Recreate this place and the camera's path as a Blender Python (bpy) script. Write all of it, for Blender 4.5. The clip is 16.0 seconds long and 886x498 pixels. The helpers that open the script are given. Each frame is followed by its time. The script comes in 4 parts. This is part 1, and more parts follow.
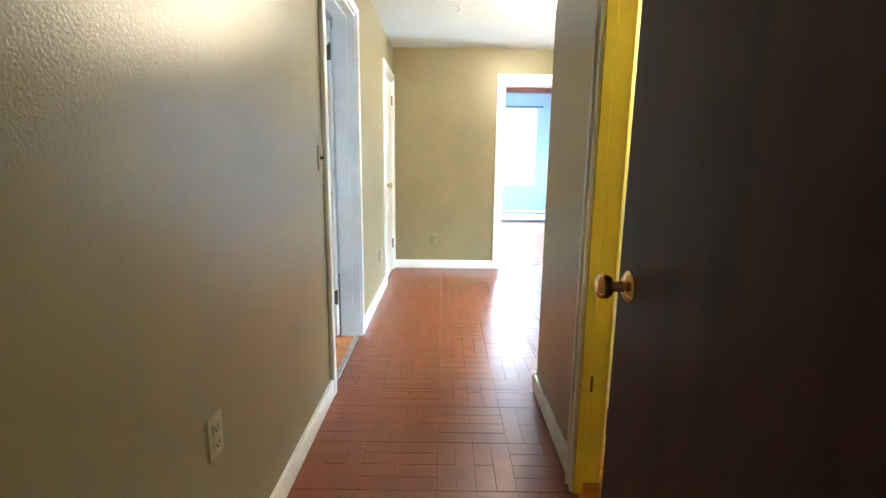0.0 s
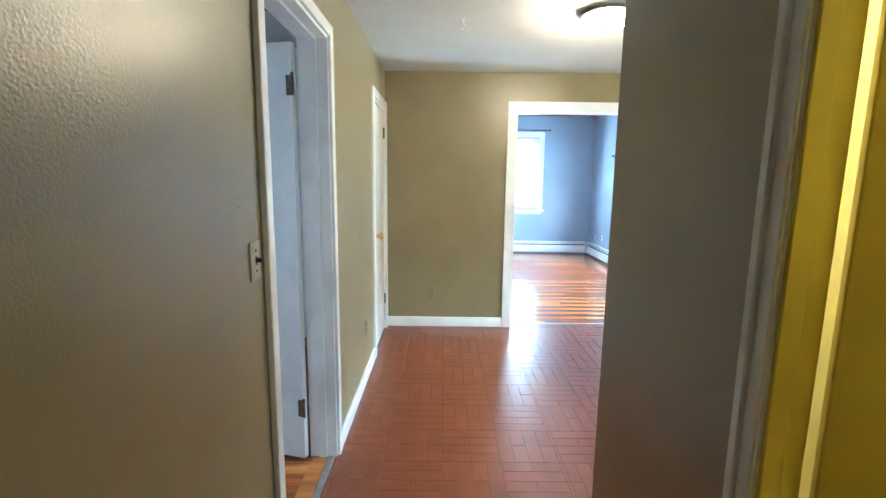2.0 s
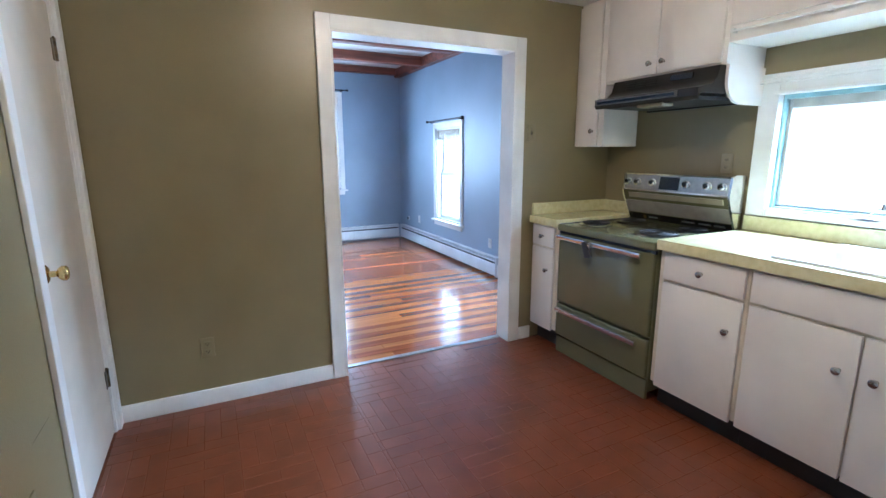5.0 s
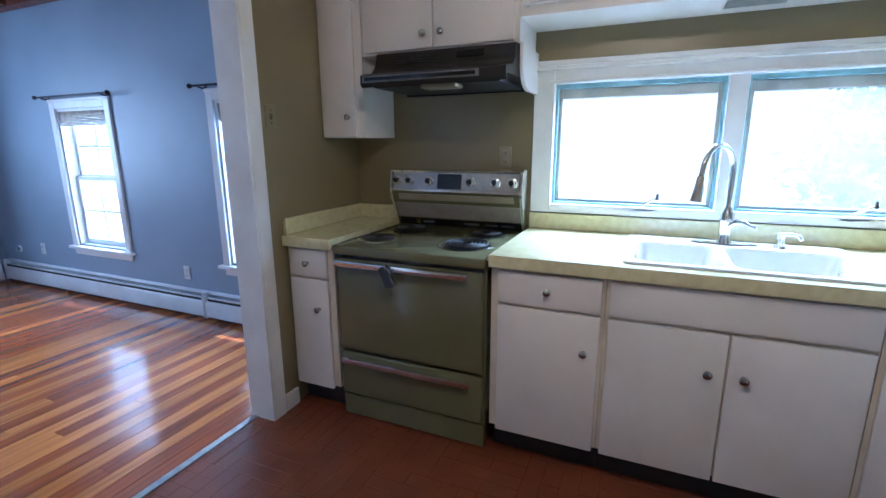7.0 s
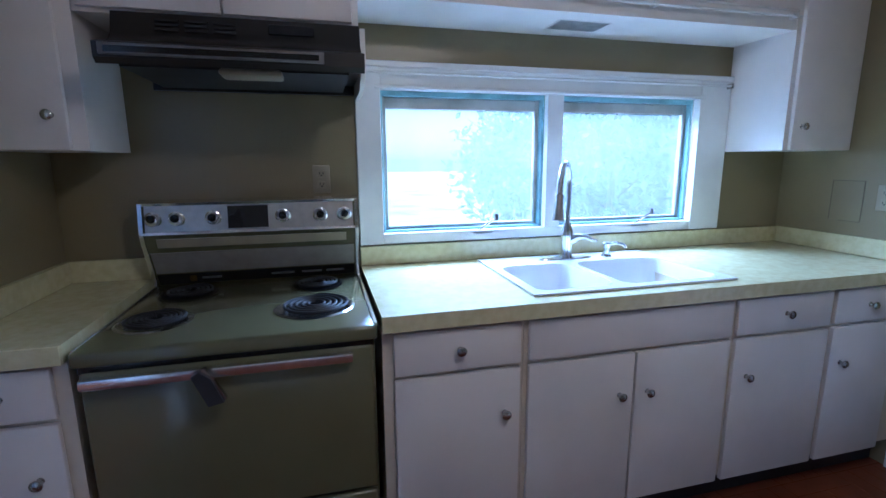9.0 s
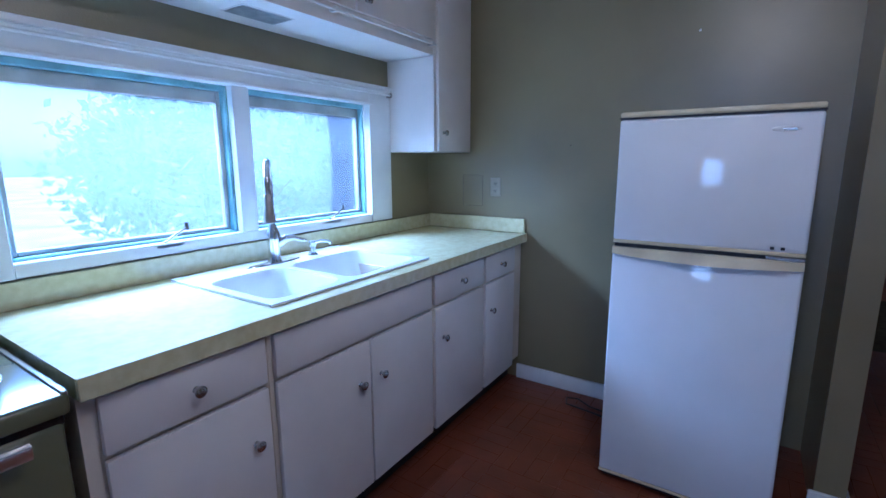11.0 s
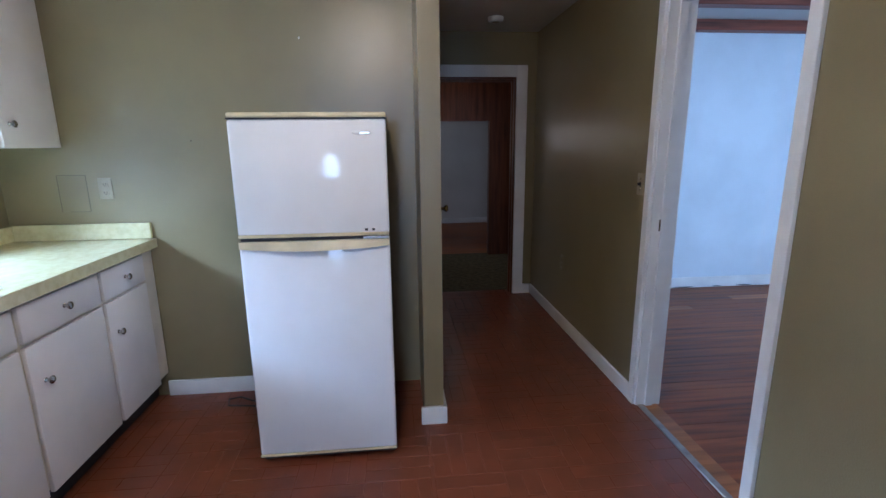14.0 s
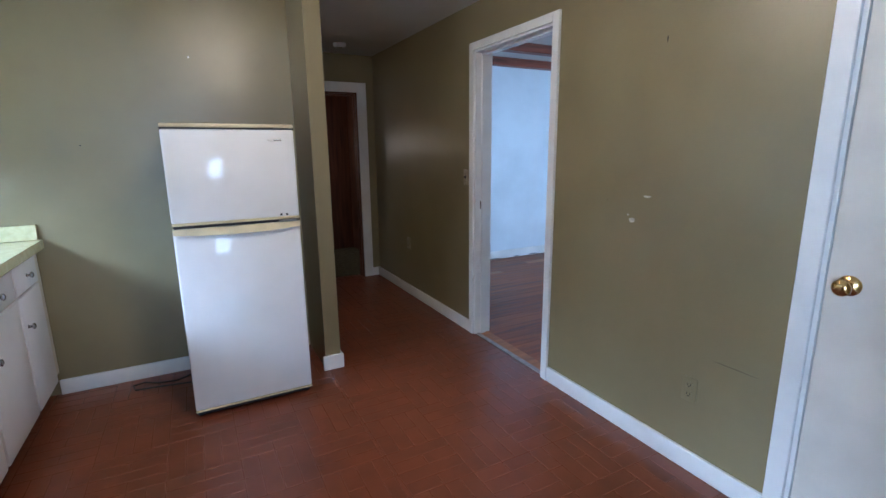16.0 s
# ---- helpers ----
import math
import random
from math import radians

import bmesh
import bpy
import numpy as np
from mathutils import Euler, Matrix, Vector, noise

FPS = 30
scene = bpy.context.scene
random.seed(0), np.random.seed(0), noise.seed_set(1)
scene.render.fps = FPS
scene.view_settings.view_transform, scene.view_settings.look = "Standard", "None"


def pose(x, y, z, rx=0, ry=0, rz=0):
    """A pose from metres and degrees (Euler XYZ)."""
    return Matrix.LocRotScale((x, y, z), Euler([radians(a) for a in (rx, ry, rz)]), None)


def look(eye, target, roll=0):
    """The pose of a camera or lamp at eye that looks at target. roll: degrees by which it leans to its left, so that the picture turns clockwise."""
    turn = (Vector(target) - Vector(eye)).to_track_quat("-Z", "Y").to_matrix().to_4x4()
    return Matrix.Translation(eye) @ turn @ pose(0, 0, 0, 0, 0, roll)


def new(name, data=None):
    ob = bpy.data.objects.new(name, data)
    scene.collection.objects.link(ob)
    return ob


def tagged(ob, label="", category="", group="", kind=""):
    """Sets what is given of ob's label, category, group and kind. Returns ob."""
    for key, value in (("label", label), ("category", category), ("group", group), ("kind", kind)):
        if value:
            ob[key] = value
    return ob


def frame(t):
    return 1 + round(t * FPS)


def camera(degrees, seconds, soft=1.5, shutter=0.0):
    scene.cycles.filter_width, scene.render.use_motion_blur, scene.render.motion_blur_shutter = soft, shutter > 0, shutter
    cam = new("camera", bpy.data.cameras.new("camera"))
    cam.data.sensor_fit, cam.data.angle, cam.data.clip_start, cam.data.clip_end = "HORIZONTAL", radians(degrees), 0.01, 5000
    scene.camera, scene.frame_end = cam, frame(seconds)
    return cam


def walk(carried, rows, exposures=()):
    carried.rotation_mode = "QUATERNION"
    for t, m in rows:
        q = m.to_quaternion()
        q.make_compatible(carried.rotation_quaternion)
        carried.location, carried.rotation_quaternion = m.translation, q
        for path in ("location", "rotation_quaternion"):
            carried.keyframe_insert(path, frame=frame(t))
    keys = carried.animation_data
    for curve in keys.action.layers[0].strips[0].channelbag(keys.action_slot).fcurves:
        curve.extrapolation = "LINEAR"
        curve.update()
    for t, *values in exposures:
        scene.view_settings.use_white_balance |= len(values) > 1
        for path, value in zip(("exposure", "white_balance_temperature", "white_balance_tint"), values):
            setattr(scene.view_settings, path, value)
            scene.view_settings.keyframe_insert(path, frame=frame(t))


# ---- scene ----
cam = camera(87.1, 16.0)
PATH = [
    (0, (0.047, 0.188, 1.208), (0.043, 2.154, 0.842), 0.7),
    (0.5, (0.009, 0.441, 1.295), (-0.003, 2.416, 0.98), 0.7),
    (1, (0.023, 0.653, 1.359), (0.013, 2.63, 1.054), 0.6),
    (1.5, (0.049, 0.847, 1.452), (0.041, 2.824, 1.147), 0.6),
    (2, (0.016, 1.036, 1.47), (0.018, 3.012, 1.159), 0.7),
    (2.5, (-0.064, 1.271, 1.474), (-0.046, 3.245, 1.151), 0.7),
    (3, (-0.08, 1.587, 1.454), (-0.014, 3.556, 1.112), 0.7),
    (3.2, (-0.063, 1.701, 1.43), (0.039, 3.671, 1.096), 0.3),
    (5.3, (0.022, 2.884, 1.391), (1.078, 4.529, 0.971), 0.0),
    (5.5, (0.024, 2.996, 1.385), (1.213, 4.548, 0.963), 0.0),
    (6, (0.097, 3.238, 1.378), (1.566, 4.522, 0.937), -0.3),
    (6.5, (0.227, 3.501, 1.392), (1.879, 4.538, 0.947), -0.4),
    (7, (0.288, 3.786, 1.403), (2.075, 4.57, 0.963), -0.3),
    (7.5, (0.362, 4.031, 1.403), (2.251, 4.537, 0.981), -0.4),
    (8, (0.521, 4.262, 1.406), (2.478, 4.422, 1.028), -0.4),
    (8.2, (0.57, 4.339, 1.406), (2.534, 4.381, 1.032), -0.5),
    (10.3, (0.999, 4.644, 1.396), (2.427, 3.295, 1.023), 0.1),
    (10.5, (0.995, 4.666, 1.402), (2.323, 3.218, 1.027), 0.0),
    (11, (0.98, 4.702, 1.387), (2.058, 3.059, 1.016), -0.3),
    (11.5, (0.898, 4.706, 1.405), (1.773, 2.949, 1.017), -0.54),
    (12, (0.784, 4.691, 1.411), (1.498, 2.867, 1.01), -0.9),
    (12.5, (0.671, 4.694, 1.422), (1.236, 2.821, 1.006), -0.94),
    (13, (0.595, 4.674, 1.421), (0.956, 2.754, 0.996), -0.8),
    (13.5, (0.667, 4.68, 1.424), (0.729, 2.727, 0.996), -0.6),
    (14, (0.768, 4.739, 1.426), (0.576, 2.795, 0.997), -0.6),
    (14.5, (0.881, 4.884, 1.416), (0.549, 2.958, 0.988), -0.6),
    (15, (1.024, 5.059, 1.43), (0.595, 3.153, 1.0), -0.4),
    (15.5, (1.195, 5.239, 1.43), (0.554, 3.392, 1.008), -0.4),
    (16, (1.313, 5.432, 1.426), (0.393, 3.706, 1.009), -0.6),
]
walk(cam, [(t, look(eye, target, roll)) for t, eye, target, roll in PATH],
     [(0, 3.2, 5600, 0), (1, 2.8, 5450, -2), (2, 2.5, 5350, 0), (2.5, 2.25, 5250, 2), (3, 2.22, 5120, 2), (5.3, 1.4, 5200, 12), (6.5, 1.1, 5050, 15), (8, 0.35, 4750, 16),
      (10.5, 0.25, 4200, 22), (12, 0.35, 4250, 20), (13.5, 0.88, 4850, 18), (14.5, 1.2, 5000, 16), (16, 1.12, 5150, 14)])
# ---------------------------------------------------------------- plan (metres)
XW, XH, XK, XL = -0.53, 0.555, 2.83, 2.87      # hall west wall, hall east wall, kitchen and living-room east walls
YN, YS, YE = 5.48, 2.06, 0.40                  # kitchen north wall, kitchen south wall, hall end wall
LN, LW = 10.05, -1.6                           # living-room north and west walls
HK, HL, HW = 2.41, 2.70, 2.50                  # ceilings: kitchen, living room, west room
STUB = 2.53                                    # end of the wall between hall and kitchen


# ---------------------------------------------------------------- world and light
world = bpy.data.worlds.new("sky")
scene.world = world
world.use_nodes = True
wn = world.node_tree
sky = wn.nodes.new("ShaderNodeTexSky")
sky.sky_type, sky.sun_disc = "NISHITA", False
sky.sun_elevation, sky.sun_rotation = radians(70), radians(92)
sky.air_density, sky.dust_density, sky.ozone_density = 1.0, 2.5, 1.0
wn.links.new(sky.outputs[0], wn.nodes["Background"].inputs[0])
wn.nodes["Background"].inputs[1].default_value = 0.15


def lamp(name, kind, m, energy, colour, **settings):
    data = bpy.data.lights.new(name, kind)
    data.energy, data.color = energy, colour
    for key, value in settings.items():
        if key == "size":
            data.size = value
        elif key == "size_y":
            data.shape = "RECTANGLE"
            data.size_y = value
        elif key == "angle":
            data.angle = value
        elif key == "spread":
            data.spread = value
        elif key == "radius":
            data.shadow_soft_size = value
    ob = new(name, data)
    ob.matrix_world = m
    return ob


lamp("sun", "SUN", look((20, 5, 55), (0, 5, 0)), 5.0, (1.0, 0.95, 0.88), angle=radians(0.5))
DAY = (0.68, 0.85, 1.0)
# Area lamps set in the living-room window openings stand in for sky light.
lamp("window_light", "AREA", look((XL + 0.16, 8.33, 1.1), (0, 8.33, 0.9)), 38, DAY, size=0.66, size_y=1.1)
lamp("window_light", "AREA", look((XL + 0.16, 6.38, 1.1), (0, 6.38, 0.9)), 36, DAY, size=0.66, size_y=1.1)
lamp("window_light", "AREA", look((1.47, LN + 0.16, 1.5), (1.47, 0, 1.2)), 33, DAY, size=0.7, size_y=1.3)
# Helper hung outside above the kitchen window, out of view, to boost daylight.
lamp("window_light", "AREA", look((3.75, 3.45, 2.35), (1.6, 3.45, 0.9)), 265, DAY, size=2.2, size_y=1.0)
# Added at the assumed west-room window; spread narrowed to miss the hall wall.
lamp("window_light", "AREA", look((-2.9, 4.95, 1.4), (-2.7, 0, 1.1)), 14, DAY, size=1.3, size_y=1.1, spread=radians(88))
# Unseen fill added inside the far room, which has no window here.
lamp("window_light", "AREA", look((1.2, -2.7, 1.4), (-1, -2.9, 1.1)), 1.6, (1.0, 0.93, 0.84), size=0.7, size_y=1.1)
lamp("lamp_bulb", "POINT", pose(0.95, 3.88, HK - 0.105), 9.5, (1.0, 0.70, 0.40), radius=0.07)
lamp("lamp_bulb", "POINT", pose(0.36, -0.68, 1.545), 0.24, (1.0, 0.74, 0.46), radius=0.05)
lamp("lamp_bulb", "POINT", pose(1.38, 1.78, 2.0), 5.6, (1.0, 0.88, 0.66), radius=0.05)


# ---------------------------------------------------------------- materials
def material(name, colour, rough=0.5, metal=0.0, vary=0.08, scale=5.0, bump=0.0, fine=90.0, second=None, each=0.0, coat=0.0, stretch=(1, 1, 1), spec=0.5, smear=0.06, emit=0.0):
    mat = bpy.data.materials.new(name)
    mat.use_nodes = True
    nt = mat.node_tree
    n, link = nt.nodes, nt.links.new
    bsdf = n["Principled BSDF"]
    bsdf.inputs["Metallic"].default_value = metal
    bsdf.inputs["Coat Weight"].default_value = coat
    bsdf.inputs["Coat Roughness"].default_value = 0.08
    bsdf.inputs["Specular IOR Level"].default_value = spec
    coord = n.new("ShaderNodeTexCoord")
    mapping = n.new("ShaderNodeMapping")
    mapping.inputs["Scale"].default_value = stretch
    link(coord.outputs["Object"], mapping.inputs["Vector"])
    vector = mapping.outputs[0]
    info = n.new("ShaderNodeObjectInfo")
    if each:
        shift = n.new("ShaderNodeVectorMath")
        shift.operation = "MULTIPLY_ADD"
        link(info.outputs["Random"], shift.inputs[0])
        shift.inputs[1].default_value = (37, 19, 53)
        link(vector, shift.inputs[2])
        vector = shift.outputs[0]
    big = n.new("ShaderNodeTexNoise")
    big.inputs["Scale"].default_value, big.inputs["Detail"].default_value = scale, 5
    link(vector, big.inputs["Vector"])
    small = n.new("ShaderNodeTexNoise")
    small.inputs["Scale"].default_value, small.inputs["Detail"].default_value = fine, 3
    link(vector, small.inputs["Vector"])
    mix = n.new("ShaderNodeMix")
    mix.data_type = "RGBA"
    dark = tuple(c * (1 - 2.2 * vary) for c in colour)
    mix.inputs["A"].default_value = (*(second or dark), 1)
    mix.inputs["B"].default_value = (*(tuple(min(1, c * (1 + vary)) for c in colour)), 1)
    ramp = n.new("ShaderNodeMapRange")
    ramp.inputs["From Min"].default_value, ramp.inputs["From Max"].default_value = 0.3, 0.62
    link(big.outputs["Fac"], ramp.inputs["Value"])
    link(ramp.outputs[0], mix.inputs["Factor"])
    out = mix.outputs["Result"]
    if each:
        hsv = n.new("ShaderNodeHueSaturation")
        tone = n.new("ShaderNodeMapRange")
        tone.inputs["To Min"].default_value, tone.inputs["To Max"].default_value = 1 - each, 1 + each
        link(info.outputs["Random"], tone.inputs["Value"])
        link(tone.outputs[0], hsv.inputs["Value"])
        link(out, hsv.inputs["Color"])
        out = hsv.outputs[0]
    link(out, bsdf.inputs["Base Color"])
    gloss = n.new("ShaderNodeMapRange")
    gloss.inputs["To Min"].default_value, gloss.inputs["To Max"].default_value = max(0.02, rough - smear), min(1, rough + smear)
    link(big.outputs["Fac"], gloss.inputs["Value"])
    link(gloss.outputs[0], bsdf.inputs["Roughness"])
    if bump:
        b = n.new("ShaderNodeBump")
        b.inputs["Strength"].default_value, b.inputs["Distance"].default_value = bump, 0.004
        link(small.outputs["Fac"], b.inputs["Height"])
        link(b.outputs[0], bsdf.inputs["Normal"])
    if emit:
        bsdf.inputs["Emission Color"].default_value = (*colour, 1)
        bsdf.inputs["Emission Strength"].default_value = emit
    return mat


# Pane with a blotchy white film that imitates the glare of overexposed daylight.
def pane_material(name, glare):
    mat = bpy.data.materials.new(name)
    mat.use_nodes = True
    nt = mat.node_tree
    n, link = nt.nodes, nt.links.new
    clear, shine, mix, facing = n.new("ShaderNodeBsdfTransparent"), n.new("ShaderNodeBsdfGlossy"), n.new("ShaderNodeMixShader"), n.new("ShaderNodeFresnel")
    shine.inputs["Roughness"].default_value = 0.02
    clear.inputs[0].default_value = (0.93, 0.97, 0.97, 1)
    facing.inputs["IOR"].default_value = 1.45
    film, veil, blotch, amount = n.new("ShaderNodeBsdfTranslucent"), n.new("ShaderNodeMixShader"), n.new("ShaderNodeTexNoise"), n.new("ShaderNodeMapRange")
    film.inputs[0].default_value = (0.9, 0.95, 1.0, 1)
    blotch.inputs["Scale"].default_value, blotch.inputs["Detail"].default_value = 3.0, 6
    amount.inputs["To Min"].default_value, amount.inputs["To Max"].default_value = glare * 0.5, glare * 1.5
    link(blotch.outputs["Fac"], amount.inputs["Value"])
    link(amount.outputs[0], veil.inputs[0])
    link(clear.outputs[0], veil.inputs[1])
    link(film.outputs[0], veil.inputs[2])
    link(facing.outputs[0], mix.inputs[0])
    link(veil.outputs[0], mix.inputs[1])
    link(shine.outputs[0], mix.inputs[2])
    link(mix.outputs[0], n["Material Output"].inputs["Surface"])
    return mat


KHAKI = material("khaki_wall_paint", (0.238, 0.196, 0.101), 0.29, smear=0.02, vary=0.05, scale=2.2, bump=0.22, fine=180, spec=0.62)
BLUE = material("blue_grey_wall_paint", (0.30, 0.38, 0.475), 0.42, vary=0.04, scale=1.8, bump=0.14, fine=70)
PALE = material("pale_blue_wall_paint", (0.69, 0.76, 0.81), 0.5, vary=0.05, scale=1.6, bump=0.12, fine=60)
CEIL = material("ceiling_paint", (0.62, 0.61, 0.58), 0.7, vary=0.04, scale=1.5, bump=0.15, fine=60)
TRIM = material("white_trim_paint", (0.80, 0.80, 0.78), 0.32, vary=0.05, scale=4, bump=0.06, fine=40)
CREAMDOOR = material("cream_door_paint", (0.70, 0.65, 0.57), 0.36, vary=0.05, scale=4, bump=0.06, fine=40)
YELLOW = material("yellow_gloss_paint", (0.70, 0.59, 0.11), 0.36, vary=0.06, scale=3, bump=0.1, fine=50)
CABINET = material("cream_cabinet_paint", (0.76, 0.71, 0.66), 0.38, vary=0.04, scale=3, bump=0.08, fine=55)
CABEDGE = material("cabinet_frame_paint", (0.70, 0.62, 0.50), 0.42, vary=0.07, scale=5, bump=0.08, fine=55)
LAMINATE = material("mottled_yellow_laminate", (0.65, 0.61, 0.36), 0.2, smear=0.03, coat=0.35, vary=0.05, scale=30, bump=0.03, fine=120, second=(0.59, 0.54, 0.29))
TILE = material("red_brick_tile", (0.165, 0.044, 0.017), 0.33, vary=0.10, scale=5, bump=0.10, fine=45, each=0.05, coat=0.2, smear=0.04, spec=0.4)
GROUT = material("worn_grout", (0.15, 0.055, 0.032), 0.14, vary=0.2, scale=7, bump=0.2, fine=140, second=(0.13, 0.037, 0.017), spec=0.8, coat=0.4)
BOARD_A = material("honey_pine_board", (0.49, 0.175, 0.045), 0.15, vary=0.16, scale=3.5, bump=0.07, fine=26, each=0.12, coat=0.5, stretch=(0.5, 9, 9), smear=0.07)
BOARD_B = material("red_pine_board", (0.29, 0.078, 0.025), 0.15, vary=0.18, scale=3.5, bump=0.07, fine=26, each=0.14, coat=0.5, stretch=(0.5, 9, 9), smear=0.07)
BOARD_C = material("worn_red_board", (0.26, 0.08, 0.022), 0.42, vary=0.25, scale=3.0, bump=0.12, fine=26, each=0.22, stretch=(0.5, 9, 9), smear=0.12, spec=0.3)
BOARD_D = material("worn_honey_board", (0.40, 0.16, 0.05), 0.38, vary=0.2, scale=3.0, bump=0.12, fine=26, each=0.2, stretch=(0.5, 9, 9), smear=0.12, spec=0.3)
GAP = material("floor_gap", (0.05, 0.025, 0.015), 0.8)
BEAM = material("dark_red_beam_wood", (0.19, 0.055, 0.03), 0.45, vary=0.3, scale=2.5, bump=0.2, fine=30, stretch=(0.6, 8, 8))
PANEL = material("brown_wood_panel", (0.11, 0.04, 0.018), 0.4, vary=0.3, scale=2.5, bump=0.1, fine=30, stretch=(8, 8, 0.6))
DARKDOOR = material("dark_brown_door_stain", (0.048, 0.02, 0.012), 0.5, spec=0.25, vary=0.2, scale=2, bump=0.05, fine=45, stretch=(7, 7, 0.6))
CARPET = material("green_brown_carpet", (0.09, 0.08, 0.04), 0.95, vary=0.25, scale=20, bump=0.6, fine=260)
OLIVE = material("avocado_enamel", (0.14, 0.135, 0.068), 0.17, vary=0.04, scale=3, bump=0.02, fine=30, coat=0.3, smear=0.04)
CHROME = material("brushed_chrome", (0.86, 0.87, 0.88), 0.18, 1.0, vary=0.05, scale=30)
STEEL = material("satin_steel", (0.52, 0.50, 0.46), 0.33, 1.0, vary=0.05, scale=30)
SATIN = material("satin_grey_enamel", (0.34, 0.31, 0.26), 0.45, 0.2, vary=0.06, scale=20)
NICKEL = material("dull_nickel", (0.48, 0.46, 0.44), 0.25, 1.0, vary=0.06, scale=30)
BRASS = material("polished_brass", (0.72, 0.50, 0.20), 0.18, 1.0, vary=0.06, scale=25)
OLDBRASS = material("tarnished_hinge_brass", (0.13, 0.10, 0.065), 0.4, 1.0, vary=0.3, scale=50)
BLACK = material("black_enamel", (0.012, 0.012, 0.014), 0.17, vary=0.1, scale=8)
BLACKM = material("black_plastic", (0.02, 0.02, 0.022), 0.5, vary=0.1, scale=10)
COIL = material("burner_coil_iron", (0.016, 0.016, 0.018), 0.45, 0.1, vary=0.2, scale=30)
BROWNHOOD = material("dark_coffee_enamel", (0.022, 0.0195, 0.018), 0.32, 0.2, vary=0.1, scale=8)
HOODTRIM = material("dull_hood_metal", (0.20, 0.19, 0.18), 0.4, 0.8, vary=0.1, scale=20)
FRIDGE = material("white_appliance_enamel", (0.80, 0.80, 0.80), 0.045, vary=0.03, scale=2.5, bump=0.007, fine=160, coat=0.0, smear=0.015, spec=0.4)
CREAM = material("yellowed_plastic", (0.68, 0.58, 0.36), 0.4, vary=0.1, scale=7)
PORCELAIN = material("white_sink_enamel", (0.80, 0.81, 0.80), 0.13, vary=0.03, scale=5, coat=0.4)
SASH = material("weathered_teal_paint", (0.30, 0.50, 0.54), 0.45, vary=0.15, scale=9, bump=0.1, fine=50)
GREYSASH = material("grey_sash_paint", (0.46, 0.46, 0.42), 0.5, vary=0.12, scale=8, bump=0.1, fine=50)
PLATE = material("ivory_plate_plastic", (0.33, 0.285, 0.19), 0.35, vary=0.06, scale=10)
WHITEP = material("white_plastic", (0.74, 0.74, 0.72), 0.35, vary=0.04, scale=10)
SLOT = material("dark_slot", (0.015, 0.014, 0.012), 0.6)
HEATER = material("white_heater_enamel", (0.74, 0.75, 0.76), 0.35, vary=0.05, scale=4)
BLIND = material("woven_blind", (0.42, 0.36, 0.28), 0.7, vary=0.2, scale=30, bump=0.2, fine=120)
RODM = material("black_rod_iron", (0.015, 0.015, 0.02), 0.35, 0.6)
ALU = material("grey_threshold_metal", (0.38, 0.37, 0.35), 0.4, 0.8, vary=0.12, scale=20)
GLOBE = material("frosted_lamp_glass", (1.0, 0.86, 0.66), 0.3, emit=14.0)
SCONCE = material("sconce_glass", (1.0, 0.84, 0.62), 0.3, emit=4.0)
BATHTILE = material("cream_wall_tile", (0.80, 0.76, 0.60), 0.18, vary=0.05, scale=6)
SIDING = material("outside_siding", (0.45, 0.45, 0.43), 0.7, vary=0.08, scale=4)
GRASS = material("pale_gravel_drive", (0.42, 0.38, 0.34), 0.9, vary=0.3, scale=0.6, bump=0.4, fine=25, second=(0.28, 0.27, 0.20))
LEAF = material("sunlit_leaf", (0.12, 0.22, 0.055), 0.45, vary=0.42, scale=1.3)
BARK = material("tree_bark", (0.09, 0.065, 0.045), 0.9, vary=0.25, scale=6, bump=0.5, fine=30)
SCUFF = material("grey_scuff", (0.11, 0.09, 0.055), 0.5)
SCAR = material("plaster_scar", (0.62, 0.60, 0.54), 0.8, vary=0.2, scale=30)
GLASS = pane_material("window_glass", 0.03)
# Kitchen panes: slight dirt plus painted glare; living-room panes: glare whitening only.
DUSTY_GLARE = pane_material("dusty_glare_glass", 0.075)
WHITE_GLARE = pane_material("white_glare_glass", 0.14)


# ---------------------------------------------------------------- mesh helpers
def box(bm, x0, y0, z0, x1, y1, z1, bevel=0.0, seg=1):
    m = Matrix.LocRotScale(((x0 + x1) / 2, (y0 + y1) / 2, (z0 + z1) / 2), None, (abs(x1 - x0), abs(y1 - y0), abs(z1 - z0)))
    made = bmesh.ops.create_cube(bm, size=1, matrix=m)["verts"]
    if bevel:
        edges = list({e for v in made for e in v.link_edges})
        bmesh.ops.bevel(bm, geom=edges, offset=bevel, segments=seg, affect="EDGES", profile=0.5)
    return bm


def cyl(bm, m, r0, r1, depth, n=20):
    """A cone or cylinder from the base of m up its z axis."""
    return bmesh.ops.create_cone(bm, cap_ends=True, segments=n, radius1=r0, radius2=r1, depth=depth, matrix=m @ Matrix.Translation((0, 0, depth / 2)))["verts"]


def lathe(bm, m, profile, n=24):
    """Profile rows (radius, height) turned round the z axis of m."""
    rings = []
    for r, z in profile:
        rings.append([bm.verts.new(m @ Vector((r * math.cos(2 * math.pi * i / n), r * math.sin(2 * math.pi * i / n), z))) for i in range(n)])
    for a, b in zip(rings, rings[1:]):
        for i in range(n):
            bm.faces.new((a[i], a[(i + 1) % n], b[(i + 1) % n], b[i]))
    bm.faces.new(rings[0][::-1])
    bm.faces.new(rings[-1])
    return bm


